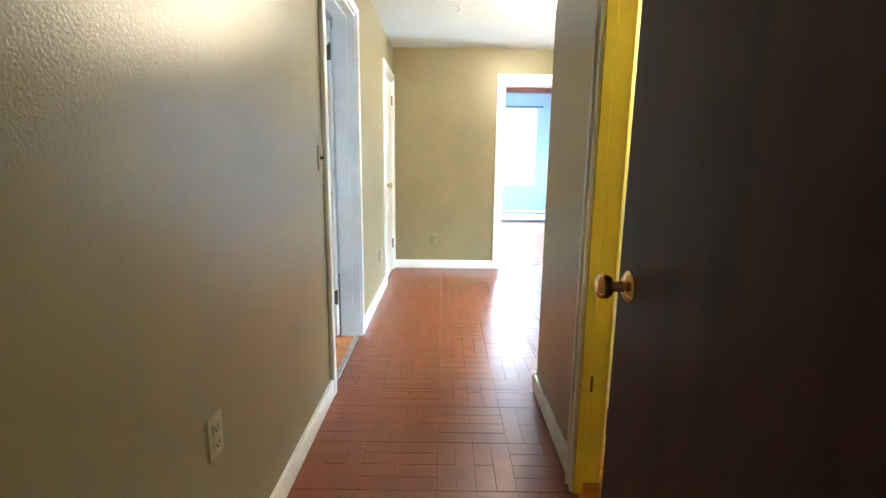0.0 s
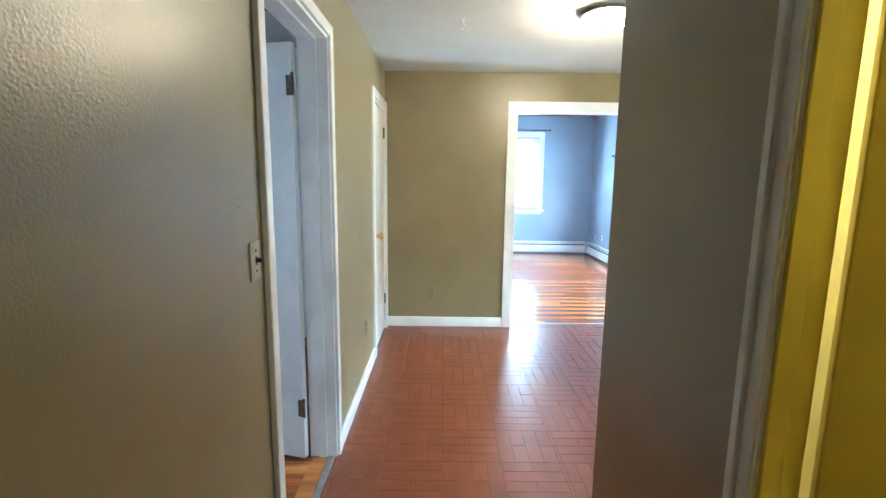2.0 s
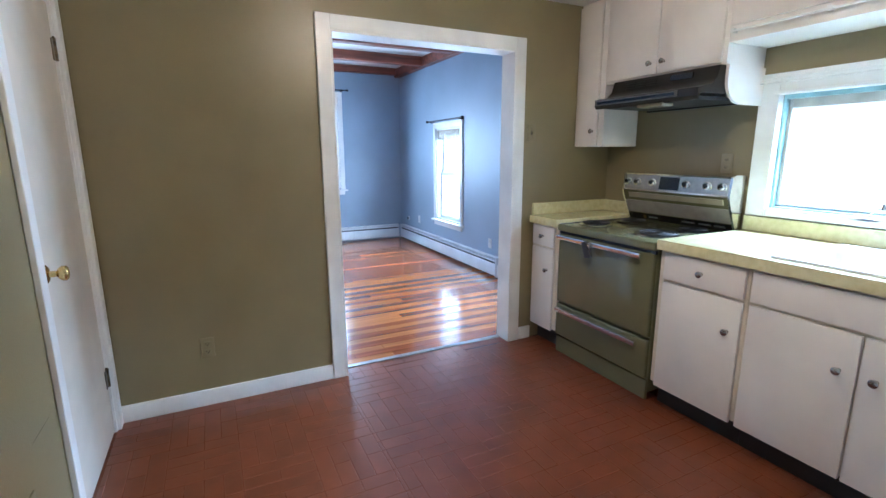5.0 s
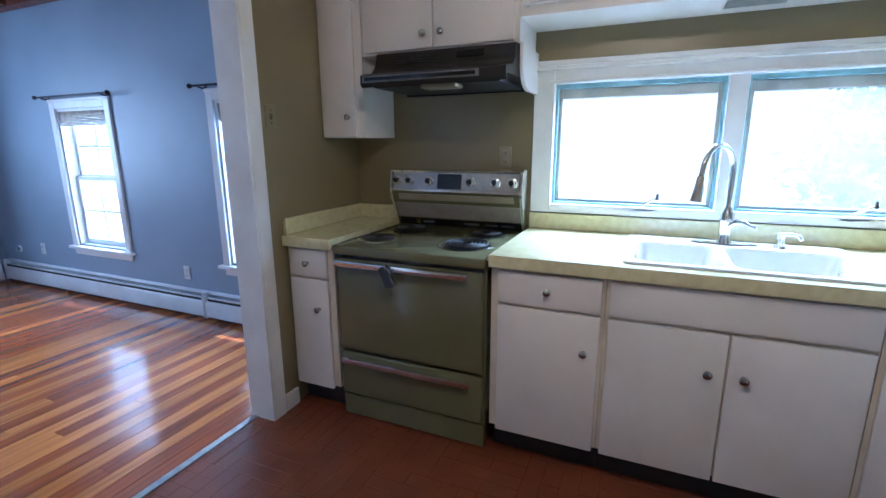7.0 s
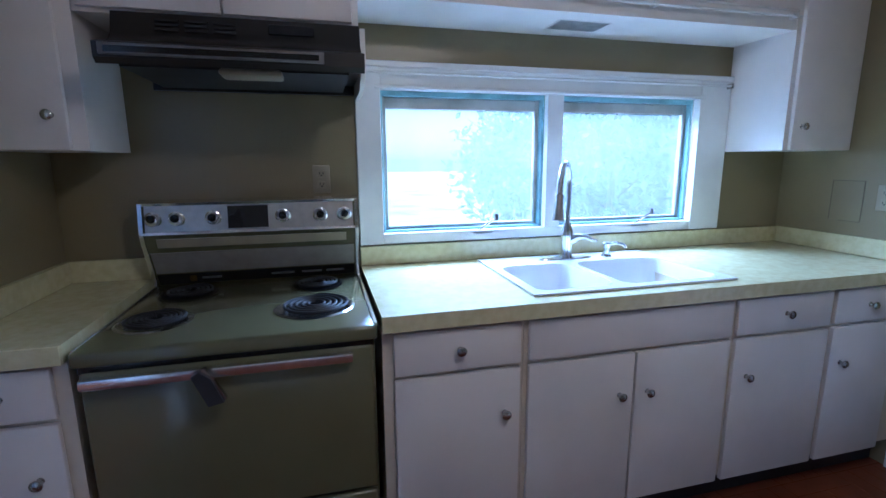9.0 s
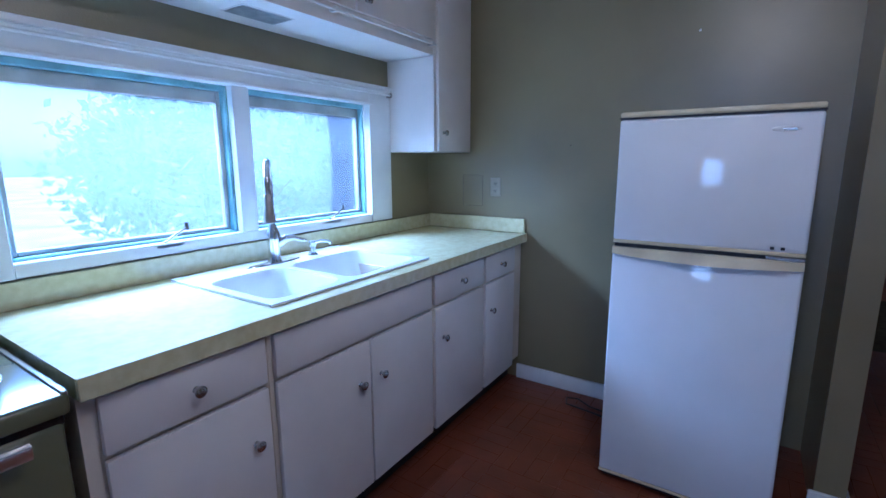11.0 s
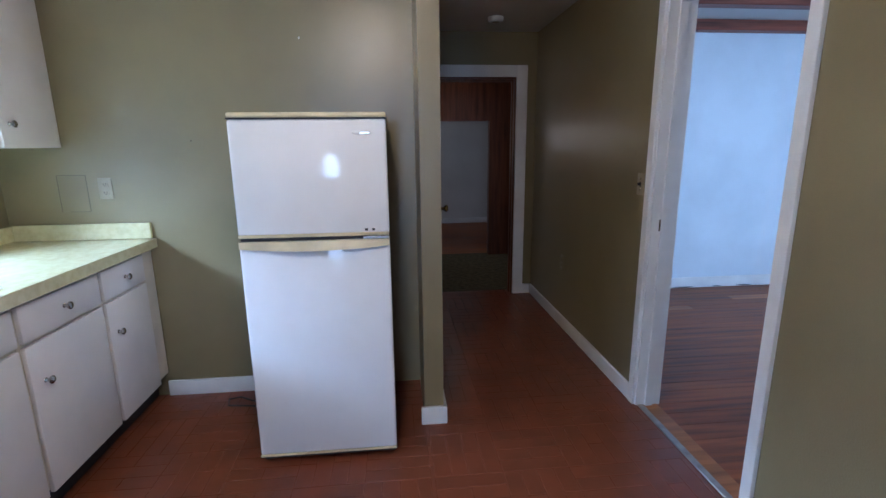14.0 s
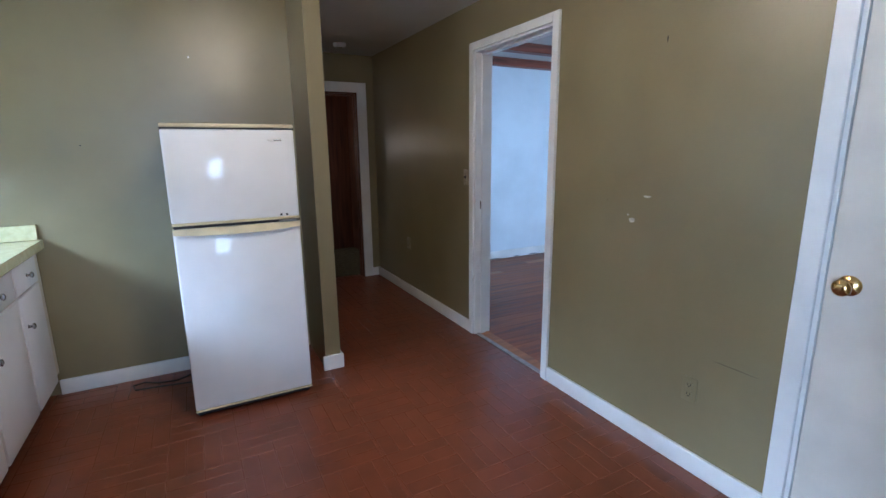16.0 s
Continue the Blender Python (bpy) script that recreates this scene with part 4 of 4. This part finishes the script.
wall_unit(YS + 0.002, 2.473, 1.44, HK, [(2.10, 2.45, 1.442, 2.39, 2.40, 1.545)], "tall cream painted wall cabinet in the corner")
side = thing("cabinet_bracket", "cream painted scalloped side board between hood and window", "bracket")
pts = [(UX - 0.005, 1.847)]
for k in range(9):
    a = radians(90 * k / 8)
    pts.append((UX + 0.125 - 0.13 * math.cos(a), 1.77 - 0.12 * math.sin(a) if k else 1.78))
pts += [(XK - 0.02, 1.65), (XK - 0.02, 1.847)]
part("board", prism(bmesh.new(), pts, "y", 4.352, 4.369), CABINET, side)
rail = thing("curtain_track", "thin white metal curtain track along the cabinet bottom", "curtain track", (UX - 0.03, 3.42, 2.0))
part("rail", tube(bmesh.new(), [(0, -0.93, 0), (0, 0.93, 0)], 0.006, 8), WHITEP, rail)
for y in (-0.9, -0.2, 0.5, 0.92):
    part("bracket", block(-0.006, y - 0.008, -0.008, 0.029, y + 0.008, 0.012), WHITEP, rail)
vent = thing("soffit_plate", "grey recessed plate under the bridging cabinet", "plate", (2.66, 3.45, 1.955))
part("plate", block(-0.06, -0.11, -0.004, 0.06, 0.11, -0.0005), ALU, vent)
part("plate_frame", block(-0.068, -0.118, -0.002, 0.068, 0.118, -0.0003), CABINET, vent)

# ---------------------------------------------------------------- refrigerator
fr = thing("refrigerator", "white top-freezer refrigerator with yellowed trim", "refrigerator", (0, 0, 0))
fr.matrix_world = pose(1.113, 2.775, 0.0, 0, 0, 0.0)
part("cabinet", block(-0.305, -0.60, 0.03, 0.305, -0.055, 1.545, bevel=0.008, seg=2), FRIDGE, fr)
top = part("top_cap", block(-0.312, -0.60, 1.545, 0.312, -0.002, 1.566, bevel=0.008, seg=3), CREAM, fr, "yellowed top cap")
part("top_line", block(-0.3125, -0.052, 1.539, 0.3125, 0.0005, 1.545), BLACKM, fr)
fd = part("freezer_door", block(-0.312, -0.050, 1.072, 0.312, 0.0, 1.539, bevel=0.012, seg=3), FRIDGE, fr)
md = part("fridge_door", block(-0.312, -0.050, 0.045, 0.312, 0.0, 1.046, bevel=0.012, seg=3), FRIDGE, fr)
part("freezer_trim", block(-0.310, -0.048, 1.062, 0.310, 0.003, 1.076, bevel=0.004, seg=2), CREAM, fd, "yellowed door trim")
bm = bmesh.new()
n = 16
low, high = [], []
for i in range(n + 1):
    u = -1 + 2 * i / n
    x = 0.31 * u
    drop = 0.012 * (1 - u * u)
    depth = 0.006 + 0.018 * (1 - u * u)
    low.append((x, depth, 1.018 - drop))
    high.append((x, depth * 0.7, 1.046))
va = [[bm.verts.new((p[0], -0.045, p[2])), bm.verts.new(p), bm.verts.new(q), bm.verts.new((q[0], -0.045, q[2]))] for p, q in zip(low, high)]
for a, b in zip(va, va[1:]):
    for k in range(4):
        bm.faces.new((a[k], a[(k + 1) % 4], b[(k + 1) % 4], b[k]))
bm.faces.new(va[0])
bm.faces.new(va[-1][::-1])
part("handle", bm, CREAM, md, "curved yellowed grip along the door top")
part("gasket", block(-0.305, -0.048, 1.046, 0.305, -0.012, 1.062), BLACKM, fr)
part("hinge", block(-0.31, -0.03, 1.047, -0.20, 0.004, 1.060, bevel=0.002), NICKEL, fr, "metal centre hinge")
part("bottom_trim", block(-0.312, -0.048, 0.036, 0.312, 0.002, 0.047, bevel=0.003), CREAM, md, "yellowed bottom trim")
part("grille", block(-0.30, -0.055, 0.008, 0.30, -0.03, 0.036), BLACKM, fr)
bm = bmesh.new()
bmesh.ops.create_uvsphere(bm, u_segments=20, v_segments=8, radius=1, matrix=Matrix.Translation((-0.215, 0.001, 1.485)) @ Matrix.Diagonal((0.042, 0.003, 0.010, 1)))
part("emblem", bm, WHITEP, fd, "oval pale emblem")
part("emblem_bar", block(-0.243, 0.0035, 1.481, -0.205, 0.0052, 1.486), NICKEL, fd)
for x in (-0.29, 0.29):
    for y in (-0.55, -0.05):
        part("foot", lathe(bmesh.new(), pose(x, y, 0), [(0.016, 0), (0.016, 0.012), (0.008, 0.014), (0.008, 0.031)], 12), BLACKM, fr)
for x, z in ((-0.215, 1.088), (-0.245, 1.088)):
    part("screw_cover", block(x - 0.006, 0.0, z - 0.005, x + 0.006, 0.002, z + 0.005), BLACKM, fd)
cord = thing("power_cord", "black power cord lying on the floor by the wall", "cord", (1.55, 2.2, 0.006))
part("cable", tube(bmesh.new(), [(-0.15, -0.06, 0), (-0.02, 0.02, 0), (0.08, 0.0, 0), (0.16, -0.05, 0), (0.22, -0.03, 0), (0.2, 0.04, 0), (0.05, 0.06, 0), (-0.1, 0.09, 0)], 0.005, 8), BLACKM, cord)


# ---------------------------------------------------------------- outlets, switches, marks
def plate_thing(name, label, m, rows, mat=PLATE, toggle=False, category="outlet"):
    """A cover plate; m's z axis points out of the wall and its y axis up."""
    t = new(name)
    t.matrix_world = m
    tagged(t, label, category)
    part("cover_plate", block(-0.035, -0.057, 0.0, 0.035, 0.057, 0.006, bevel=0.003, seg=2), mat, t)
    if toggle:
        part("switch_slot", block(-0.006, -0.013, 0.006, 0.006, 0.013, 0.0065), SLOT, t)
        part("toggle", block(-0.004, -0.005, 0.005, 0.004, 0.008, 0.022, bevel=0.002), BLACKM if toggle == 2 else mat, t, "switch toggle")
        for y in (-0.03, 0.03):
            part("screw", lathe(bmesh.new(), pose(0, y, 0.006), [(0.004, 0), (0.003, 0.0015)], 8), NICKEL, t)
    else:
        for y in rows:
            r = part("receptacle", block(-0.017, y - 0.014, 0.006, 0.017, y + 0.014, 0.008, bevel=0.002), mat, t)
            for x in (-0.007, 0.007):
                part("slot", block(x - 0.0015, y - 0.003, 0.008, x + 0.0015, y + 0.007, 0.0084), SLOT, r)
            part("slot", block(-0.003, y - 0.010, 0.008, 0.003, y - 0.005, 0.0084), SLOT, r)
    return t


R2 = (-0.022, 0.022)
EASTW = lambda y, z: pose(XW + 0.0005, y, z, 90, 0, 90)
NORTHK = lambda x, z: pose(x, YN - 0.0005, z, 90, 0, 0)
plate_thing("wall_outlet", "ivory outlet painted over on the khaki wall", EASTW(1.26, 0.52), R2)
plate_thing("wall_outlet", "khaki outlet low on the kitchen wall", EASTW(4.28, 0.38), R2, KHAKI)
plate_thing("wall_outlet", "ivory outlet low on the kitchen wall", NORTHK(-0.08, 0.34), R2, KHAKI)
plate_thing("wall_outlet", "ivory outlet above the stove", pose(XK - 0.0005, 4.52, 1.33, 90, 0, -90), R2)
plate_thing("wall_outlet", "ivory outlet on the wall beside the refrigerator", pose(2.315, YS + 0.0005, 1.225, 90, 0, 180), R2)
plate_thing("light_switch", "ivory switch plate with a dark toggle beside the door", EASTW(2.365, 1.22), (), PLATE, 2, "light switch")
plate_thing("light_switch", "khaki painted switch plate beside the living-room opening", NORTHK(2.085, 1.535), (), KHAKI, 1, "light switch")
for y, z in ((9.31, 0.395), (7.25, 0.366), (6.0, 0.36)):
    plate_thing("wall_outlet", "white outlet above the baseboard heater", pose(XL - 0.0005, y, z, 90, 0, -90), R2, WHITEP)
valve = thing("heater_valve", "small grey valve knob above the corner of the heater", "valve", (XL, 9.74, 0.36))
part("plate", lathe(bmesh.new(), pose(0, 0, 0, 0, -90, 0), [(0.035, 0), (0.035, 0.005), (0.02, 0.008)], 18), WHITEP, valve)
part("knob", lathe(bmesh.new(), pose(-0.008, 0, 0, 0, -90, 0), [(0.014, 0), (0.02, 0.006), (0.02, 0.02), (0.012, 0.024)], 14), NICKEL, valve)
access = thing("wall_patch", "painted-over square cover plate on the khaki wall", "cover plate", (2.48, YS, 1.20))
part("patch", block(-0.07, 0.0, -0.095, 0.07, 0.002, 0.095, bevel=0.001), KHAKI, access)
for b in ((-0.073, -0.096, -0.0705, 0.098), (0.0705, -0.096, 0.073, 0.098), (-0.0705, 0.0955, 0.0705, 0.098), (-0.0705, -0.0975, 0.03, -0.0955)):
    part("crack", block(b[0], 0.0, b[1], b[2], 0.0012, b[3]), SCUFF, access)


def mark(m, w, h, mat, label, category="mark"):
    bm = bmesh.new()
    rng = random.Random(int(w * 1e4 + h * 1e5))
    k = 9
    ring = [bm.verts.new((w * (0.7 + 0.5 * rng.random()) * math.cos(2 * math.pi * i / k), h * (0.7 + 0.5 * rng.random()) * math.sin(2 * math.pi * i / k), 0.0006)) for i in range(k)]
    bm.faces.new(ring)
    ob = new("wall_mark", mesh_of("wall_mark", bm, mat, False))
    ob.matrix_world = m
    return tagged(ob, label, category)


mark(EASTW(3.98, 1.205), 0.022, 0.005, SCAR, "small chipped paint mark on the khaki wall")
mark(EASTW(3.905, 1.085), 0.020, 0.012, SCAR, "chipped paint patch on the khaki wall")
mark(EASTW(3.88, 1.11), 0.006, 0.005, SCAR, "tiny chipped spot of paint on khaki")
mark(EASTW(4.02, 1.875), 0.003, 0.014, SLOT, "dark nail sticking out of the khaki wall")
mark(EASTW(3.75, 1.17), 0.003, 0.003, SLOT, "dark nail hole in the khaki wall")
mark(EASTW(2.28, 1.38), 0.004, 0.004, SLOT, "dark nail hole in the hall wall")
mark(pose(1.85, YS + 0.001, 1.47, 90, 0, 180), 0.004, 0.004, SLOT, "nail hole in the wall beside the refrigerator")
mark(pose(1.25, YS + 0.001, 1.99, 90, 0, 180), 0.005, 0.008, SCAR, "small plaster chip above the refrigerator")
for x, w in ((-2.75, 0.09), (-2.45, 0.05), (-2.1, 0.12), (-1.9, 0.04)):
    mark(pose(x, 0.476, 0.012, 90, 0, 180), w, 0.006, SLOT, "dark gap under peeling white baseboard")
for z, h in ((0.62, 0.010), (0.95, 0.02), (1.35, 0.006)):
    mark(pose(XW - 0.06, D1[0] + 0.0146, z, -90, 0, 0), 0.004, h, BARK, "chipped paint on the white door jamb")
mark(EASTW(4.45, 0.55), 0.09, 0.002, SCUFF, "faint grey scuff line on the wall")

# ---------------------------------------------------------------- ceiling fittings
light = thing("ceiling_light", "lit frosted dome ceiling light with a nickel ring", "ceiling light", (0.95, 3.88, HK))
part("pan", lathe(bmesh.new(), pose(0, 0, -0.028), [(0.150, 0), (0.160, 0.006), (0.155, 0.020), (0.10, 0.028)], 32), NICKEL, light, "nickel ring")
dome = part("shade", lathe(bmesh.new(), pose(0, 0, -0.095), [(0.012, 0), (0.06, 0.008), (0.105, 0.028), (0.135, 0.055), (0.142, 0.066)], 32), GLOBE, light, "glowing frosted glass dome")
dome.visible_shadow = False
part("finial", lathe(bmesh.new(), pose(0, 0, -0.112), [(0.004, 0), (0.010, 0.005), (0.010, 0.012), (0.005, 0.018)], 14), NICKEL, light)
sconce = thing("wall_sconce", "lit frosted glass bowl wall sconce on brown panelling", "wall lamp", (0.50, -0.68, 1.5))
sconce.rotation_euler = (0, 0, radians(90))
part("back_plate", lathe(bmesh.new(), pose(0, 0, -0.02, -90, 0, 0), [(0.05, 0), (0.05, 0.008), (0.03, 0.016)], 20), BRASS, sconce, "brass back plate")
part("arm", tube(bmesh.new(), [(0, 0.01, -0.02), (0, 0.06, -0.05), (0, 0.13, -0.045)], 0.008, 10), BRASS, sconce)
bowl = part("shade", lathe(bmesh.new(), pose(0, 0.13, -0.045), [(0.02, 0), (0.06, 0.02), (0.10, 0.055), (0.125, 0.095), (0.121, 0.096), (0.095, 0.058), (0.055, 0.026), (0.01, 0.012)], 28), SCONCE, sconce, "glowing frosted glass bowl")
bowl.visible_shadow = False
hook = thing("ceiling_hook", "small white hook screwed into the ceiling", "hook", (0.13, 4.06, HK))
part("hook", tube(bmesh.new(), [(0, 0, 0), (0, 0, -0.022), (0.012, 0, -0.034), (0.010, 0, -0.050), (-0.004, 0, -0.055), (-0.014, 0, -0.046)], 0.0045, 8), WHITEP, hook)
part("base", lathe(bmesh.new(), pose(0, 0, -0.005), [(0.012, 0), (0.014, 0.005)], 14), WHITEP, hook)
smoke = thing("smoke_detector", "round white smoke detector on the hall ceiling", "smoke detector", (-0.05, 0.85, HK))
part("body", lathe(bmesh.new(), pose(0, 0, -0.035), [(0.045, 0), (0.055, 0.008), (0.060, 0.025), (0.060, 0.035)], 28), WHITEP, smoke)
part("vent_ring", lathe(bmesh.new(), pose(0, 0, -0.037), [(0.025, 0), (0.028, 0.002)], 20), PLATE, smoke)
hook = thing("ceiling_hook", "small white hook on the living-room ceiling", "hook", (2.45, 7.6, HL))
part("hook", tube(bmesh.new(), [(0, 0, 0), (0, 0, -0.03), (0.012, 0, -0.045), (0.0, 0, -0.058), (-0.014, 0, -0.046)], 0.004, 8), WHITEP, hook)
door_leaf("far_room_door", "white door standing open in the far room", 0.75, 1.98, TRIM, pose(0.30, -2.1, 0, 0, 0, -95), knob_z=0.95, knobs=(1, -1))

# ---------------------------------------------------------------- outside
setting("ground", block(-60, -60, -0.75, 90, 70, -0.62), GRASS, "pale dry lawn and drive outside", "ground")
# Unseen overhang; its lip is placed to cut sunlight to a narrow floor strip.
bm = bmesh.new()
box(bm, XK + 0.20, -1.0, HL + 0.12, XK + 0.73, LN + 0.7, HL + 0.2)
box(bm, XK + 0.70, -1.0, HL + 0.02, XK + 0.73, LN + 0.7, HL + 0.12)
setting("roof_eave", bm, SIDING, "unseen roof overhang sized to trim the sun streak indoors", "roof")
# Unseen slab added over all rooms to block light from above.
setting("roof", block(-4.6, -4.4, HL + 0.2, XK + 0.73, LN + 0.7, HL + 0.32), SIDING, "unseen flat slab over the house that shuts out sky light", "roof")


def tree(x, y, height, spread, seed, leaves=5000):
    rng = np.random.default_rng(seed)
    t = thing("garden_tree", "sunlit leafy green tree outside the kitchen window", "tree", (x, y, -0.62), "garden trees")
    bm = tube(bmesh.new(), [(0, 0, 0), (0.05, 0.03, height * 0.2), (-0.04, 0.08, height * 0.45), (0.02, 0, height * 0.8)], 0.1, 8, [0.14, 0.11, 0.08, 0.03])
    for k in range(9):
        a = 2.4 * k
        z = height * (0.15 + 0.07 * k)
        r = spread * (0.85 - 0.05 * k)
        tube(bm, [(0, 0, z), (r * 0.5 * math.cos(a), r * 0.5 * math.sin(a), z + 0.25 * spread), (r * math.cos(a), r * math.sin(a), z + 0.32 * spread)], 0.012, 6, [0.022, 0.012, 0.005])
    part("trunk", bm, BARK, t)
    clumps = rng.normal(size=(90, 3))
    clumps /= np.linalg.norm(clumps, axis=1, keepdims=True)
    clumps *= rng.uniform(0.45, 1.0, (90, 1)) ** 0.5
    clumps = clumps * [spread, spread, height * 0.46] + [0, 0, height * 0.52]
    centre = clumps[rng.integers(0, 90, leaves)] + rng.normal(size=(leaves, 3)) * spread * 0.16
    u = rng.normal(size=(leaves, 3))
    u /= np.linalg.norm(u, axis=1, keepdims=True)
    v = np.cross(u, rng.normal(size=(leaves, 3)))
    v /= np.linalg.norm(v, axis=1, keepdims=True)
    size = rng.uniform(0.07, 0.17, (leaves, 1))
    verts = np.stack([centre - u * size, centre + v * size * 0.45, centre + u * size, centre - v * size * 0.45], 1).reshape(-1, 3)
    me = bpy.data.meshes.new("crown")
    me.from_pydata(verts.tolist(), [], [(4 * i, 4 * i + 1, 4 * i + 2, 4 * i + 3) for i in range(leaves)])
    me.materials.append(LEAF)
    crown = new("crown", me)
    crown.parent = t
    return t


for n, (x, y, h, s) in enumerate(((8.2, -0.6, 3.0, 1.7), (8.6, -3.4, 3.6, 2.0), (7.4, -6.2, 3.6, 2.0), (12.0, -1.0, 3.4, 1.9), (11.5, -1.6, 4.6, 2.2), (6.0, -9.0, 4.2, 2.3))):
    tree(x, y, h, s, 10 + n)


# ---------------------------------------------------------------- floors, piece by piece
def unit_piece(name, sx, sy, h, mat, bevel):
    """A flat piece with chamfered upper edges, middle of its lower face at the origin."""
    a, b = sx / 2, sy / 2
    v = [(-a, -b, 0), (a, -b, 0), (a, b, 0), (-a, b, 0), (-a, -b, h - bevel), (a, -b, h - bevel), (a, b, h - bevel), (-a, b, h - bevel),
         (-a + bevel, -b + bevel, h), (a - bevel, -b + bevel, h), (a - bevel, b - bevel, h), (-a + bevel, b - bevel, h)]
    f = [(0, 1, 5, 4), (1, 2, 6, 5), (2, 3, 7, 6), (3, 0, 4, 7), (4, 5, 9, 8), (5, 6, 10, 9), (6, 7, 11, 10), (7, 4, 8, 11), (8, 9, 10, 11)]
    me = bpy.data.meshes.new(name)
    me.from_pydata(v, [], f)
    me.materials.append(mat)
    return me, v, f


BLK, JOINT = 0.305, 0.0028
shapes = {}


def brick_mesh(sx, sy):
    """Meshes are shared between bricks of one size, whole or cut."""
    key = (round(sx, 3), round(sy, 3))
    if key not in shapes:
        shapes[key] = unit_piece("brick", key[0] - JOINT, key[1] - JOINT, 0.008, TILE, 0.0010)
    return shapes[key]


AREAS = ((XW + 0.001, YE + 0.001, XH, STUB), (XW + 0.001, STUB, XH + 0.10, YN), (XH + 0.10, YS, 2.24, YN), (DM[0] + 0.012, YN, DM[1] - 0.012, YN + 0.085), (DE[0], YE - 0.115, DE[1], YE))
rng = random.Random(4)
near, rest_v, rest_f = 0, [], []
for i in range(-3, 12):
    for j in range(-2, 19):
        bx, by = XW + 0.10 + BLK * i, 0.36 + BLK * j
        turned = (i + j) % 2
        for r in range(4):
            off = (r - 1.5) * BLK / 4
            for along in ((0.0,) if (r + i) % 2 else (-BLK / 4, BLK / 4)):
                px, py = (bx + off, by + along) if turned else (bx + along, by + off)
                ex, ey = BLK / (2 if along == 0 else 4), BLK / 8
                if turned:
                    ex, ey = ey, ex
                for ax0, ay0, ax1, ay1 in AREAS:
                    x0, x1, y0, y1 = max(px - ex, ax0), min(px + ex, ax1), max(py - ey, ay0), min(py + ey, ay1)
                    if x1 - x0 < 0.012 or y1 - y0 < 0.012:
                        continue
                    me, v, f = brick_mesh(x1 - x0, y1 - y0)
                    m = pose((x0 + x1) / 2, (y0 + y1) / 2, -0.006 + rng.uniform(-0.0004, 0.0004), rng.uniform(-0.12, 0.12), rng.uniform(-0.12, 0.12), 0)
                    if near < 300 and y0 > 2.6 and x0 < 1.7:
                        ob = new("brick", me)
                        ob.parent = floor_kitchen
                        ob.matrix_basis = m
                        near += 1
                    else:
                        base = len(rest_v)
                        rest_v += [tuple(m @ Vector(c)) for c in v]
                        rest_f += [tuple(base + q for q in g) for g in f]
me = bpy.data.meshes.new("bricks")
me.from_pydata(rest_v, [], rest_f)
me.materials.append(TILE)
rest = tagged(new("bricks", me), "red brick floor tiles laid in basket weave", "", "", "stuff")
rest.parent = floor_kitchen


def boards(parent, x0, x1, y0, y1, width, seed, longest=3.4, light=None, mats=(BOARD_A, BOARD_B)):
    """Pine boards that run along x, butted end to end."""
    rng = random.Random(seed)
    y, row = y0, 0
    while y < y1 - 0.02:
        w = min(width * rng.choice((0.85, 1.0, 1.0, 1.15)), y1 - y)
        share = light
        if share is None:      # striped by the kitchen, honey band, red patch, then mixed
            share = (0.92 if row % 2 == 0 else 0.1) if y < 7.4 else 0.9 if y < 7.65 else 0.06 if y < 8.6 else 0.35
        x = x0
        cut = rng.uniform(0.6, longest)
        while x < x1 - 0.02:
            e = min(x + cut, x1)
            if x1 - e < 0.4:
                e = x1
            me, _, _ = unit_piece("board", e - x - 0.001, w - 0.0016, 0.006, mats[0] if rng.random() < share else mats[1], 0.0008)
            ob = new("board", me)
            ob.parent = parent
            ob.location = ((x + e) / 2, y + w / 2, -0.006 + rng.uniform(-0.0004, 0.0004))
            x, cut = e, rng.uniform(1.6, longest)
        y, row = y + w, row + 1


boards(floor_living, LW, XL, YN + 0.127, LN, 0.082, 5)
boards(floor_room, -4.2, XW - 0.12, 0.46, 5.1, 0.11, 6, light=0.13, mats=(BOARD_D, BOARD_C))
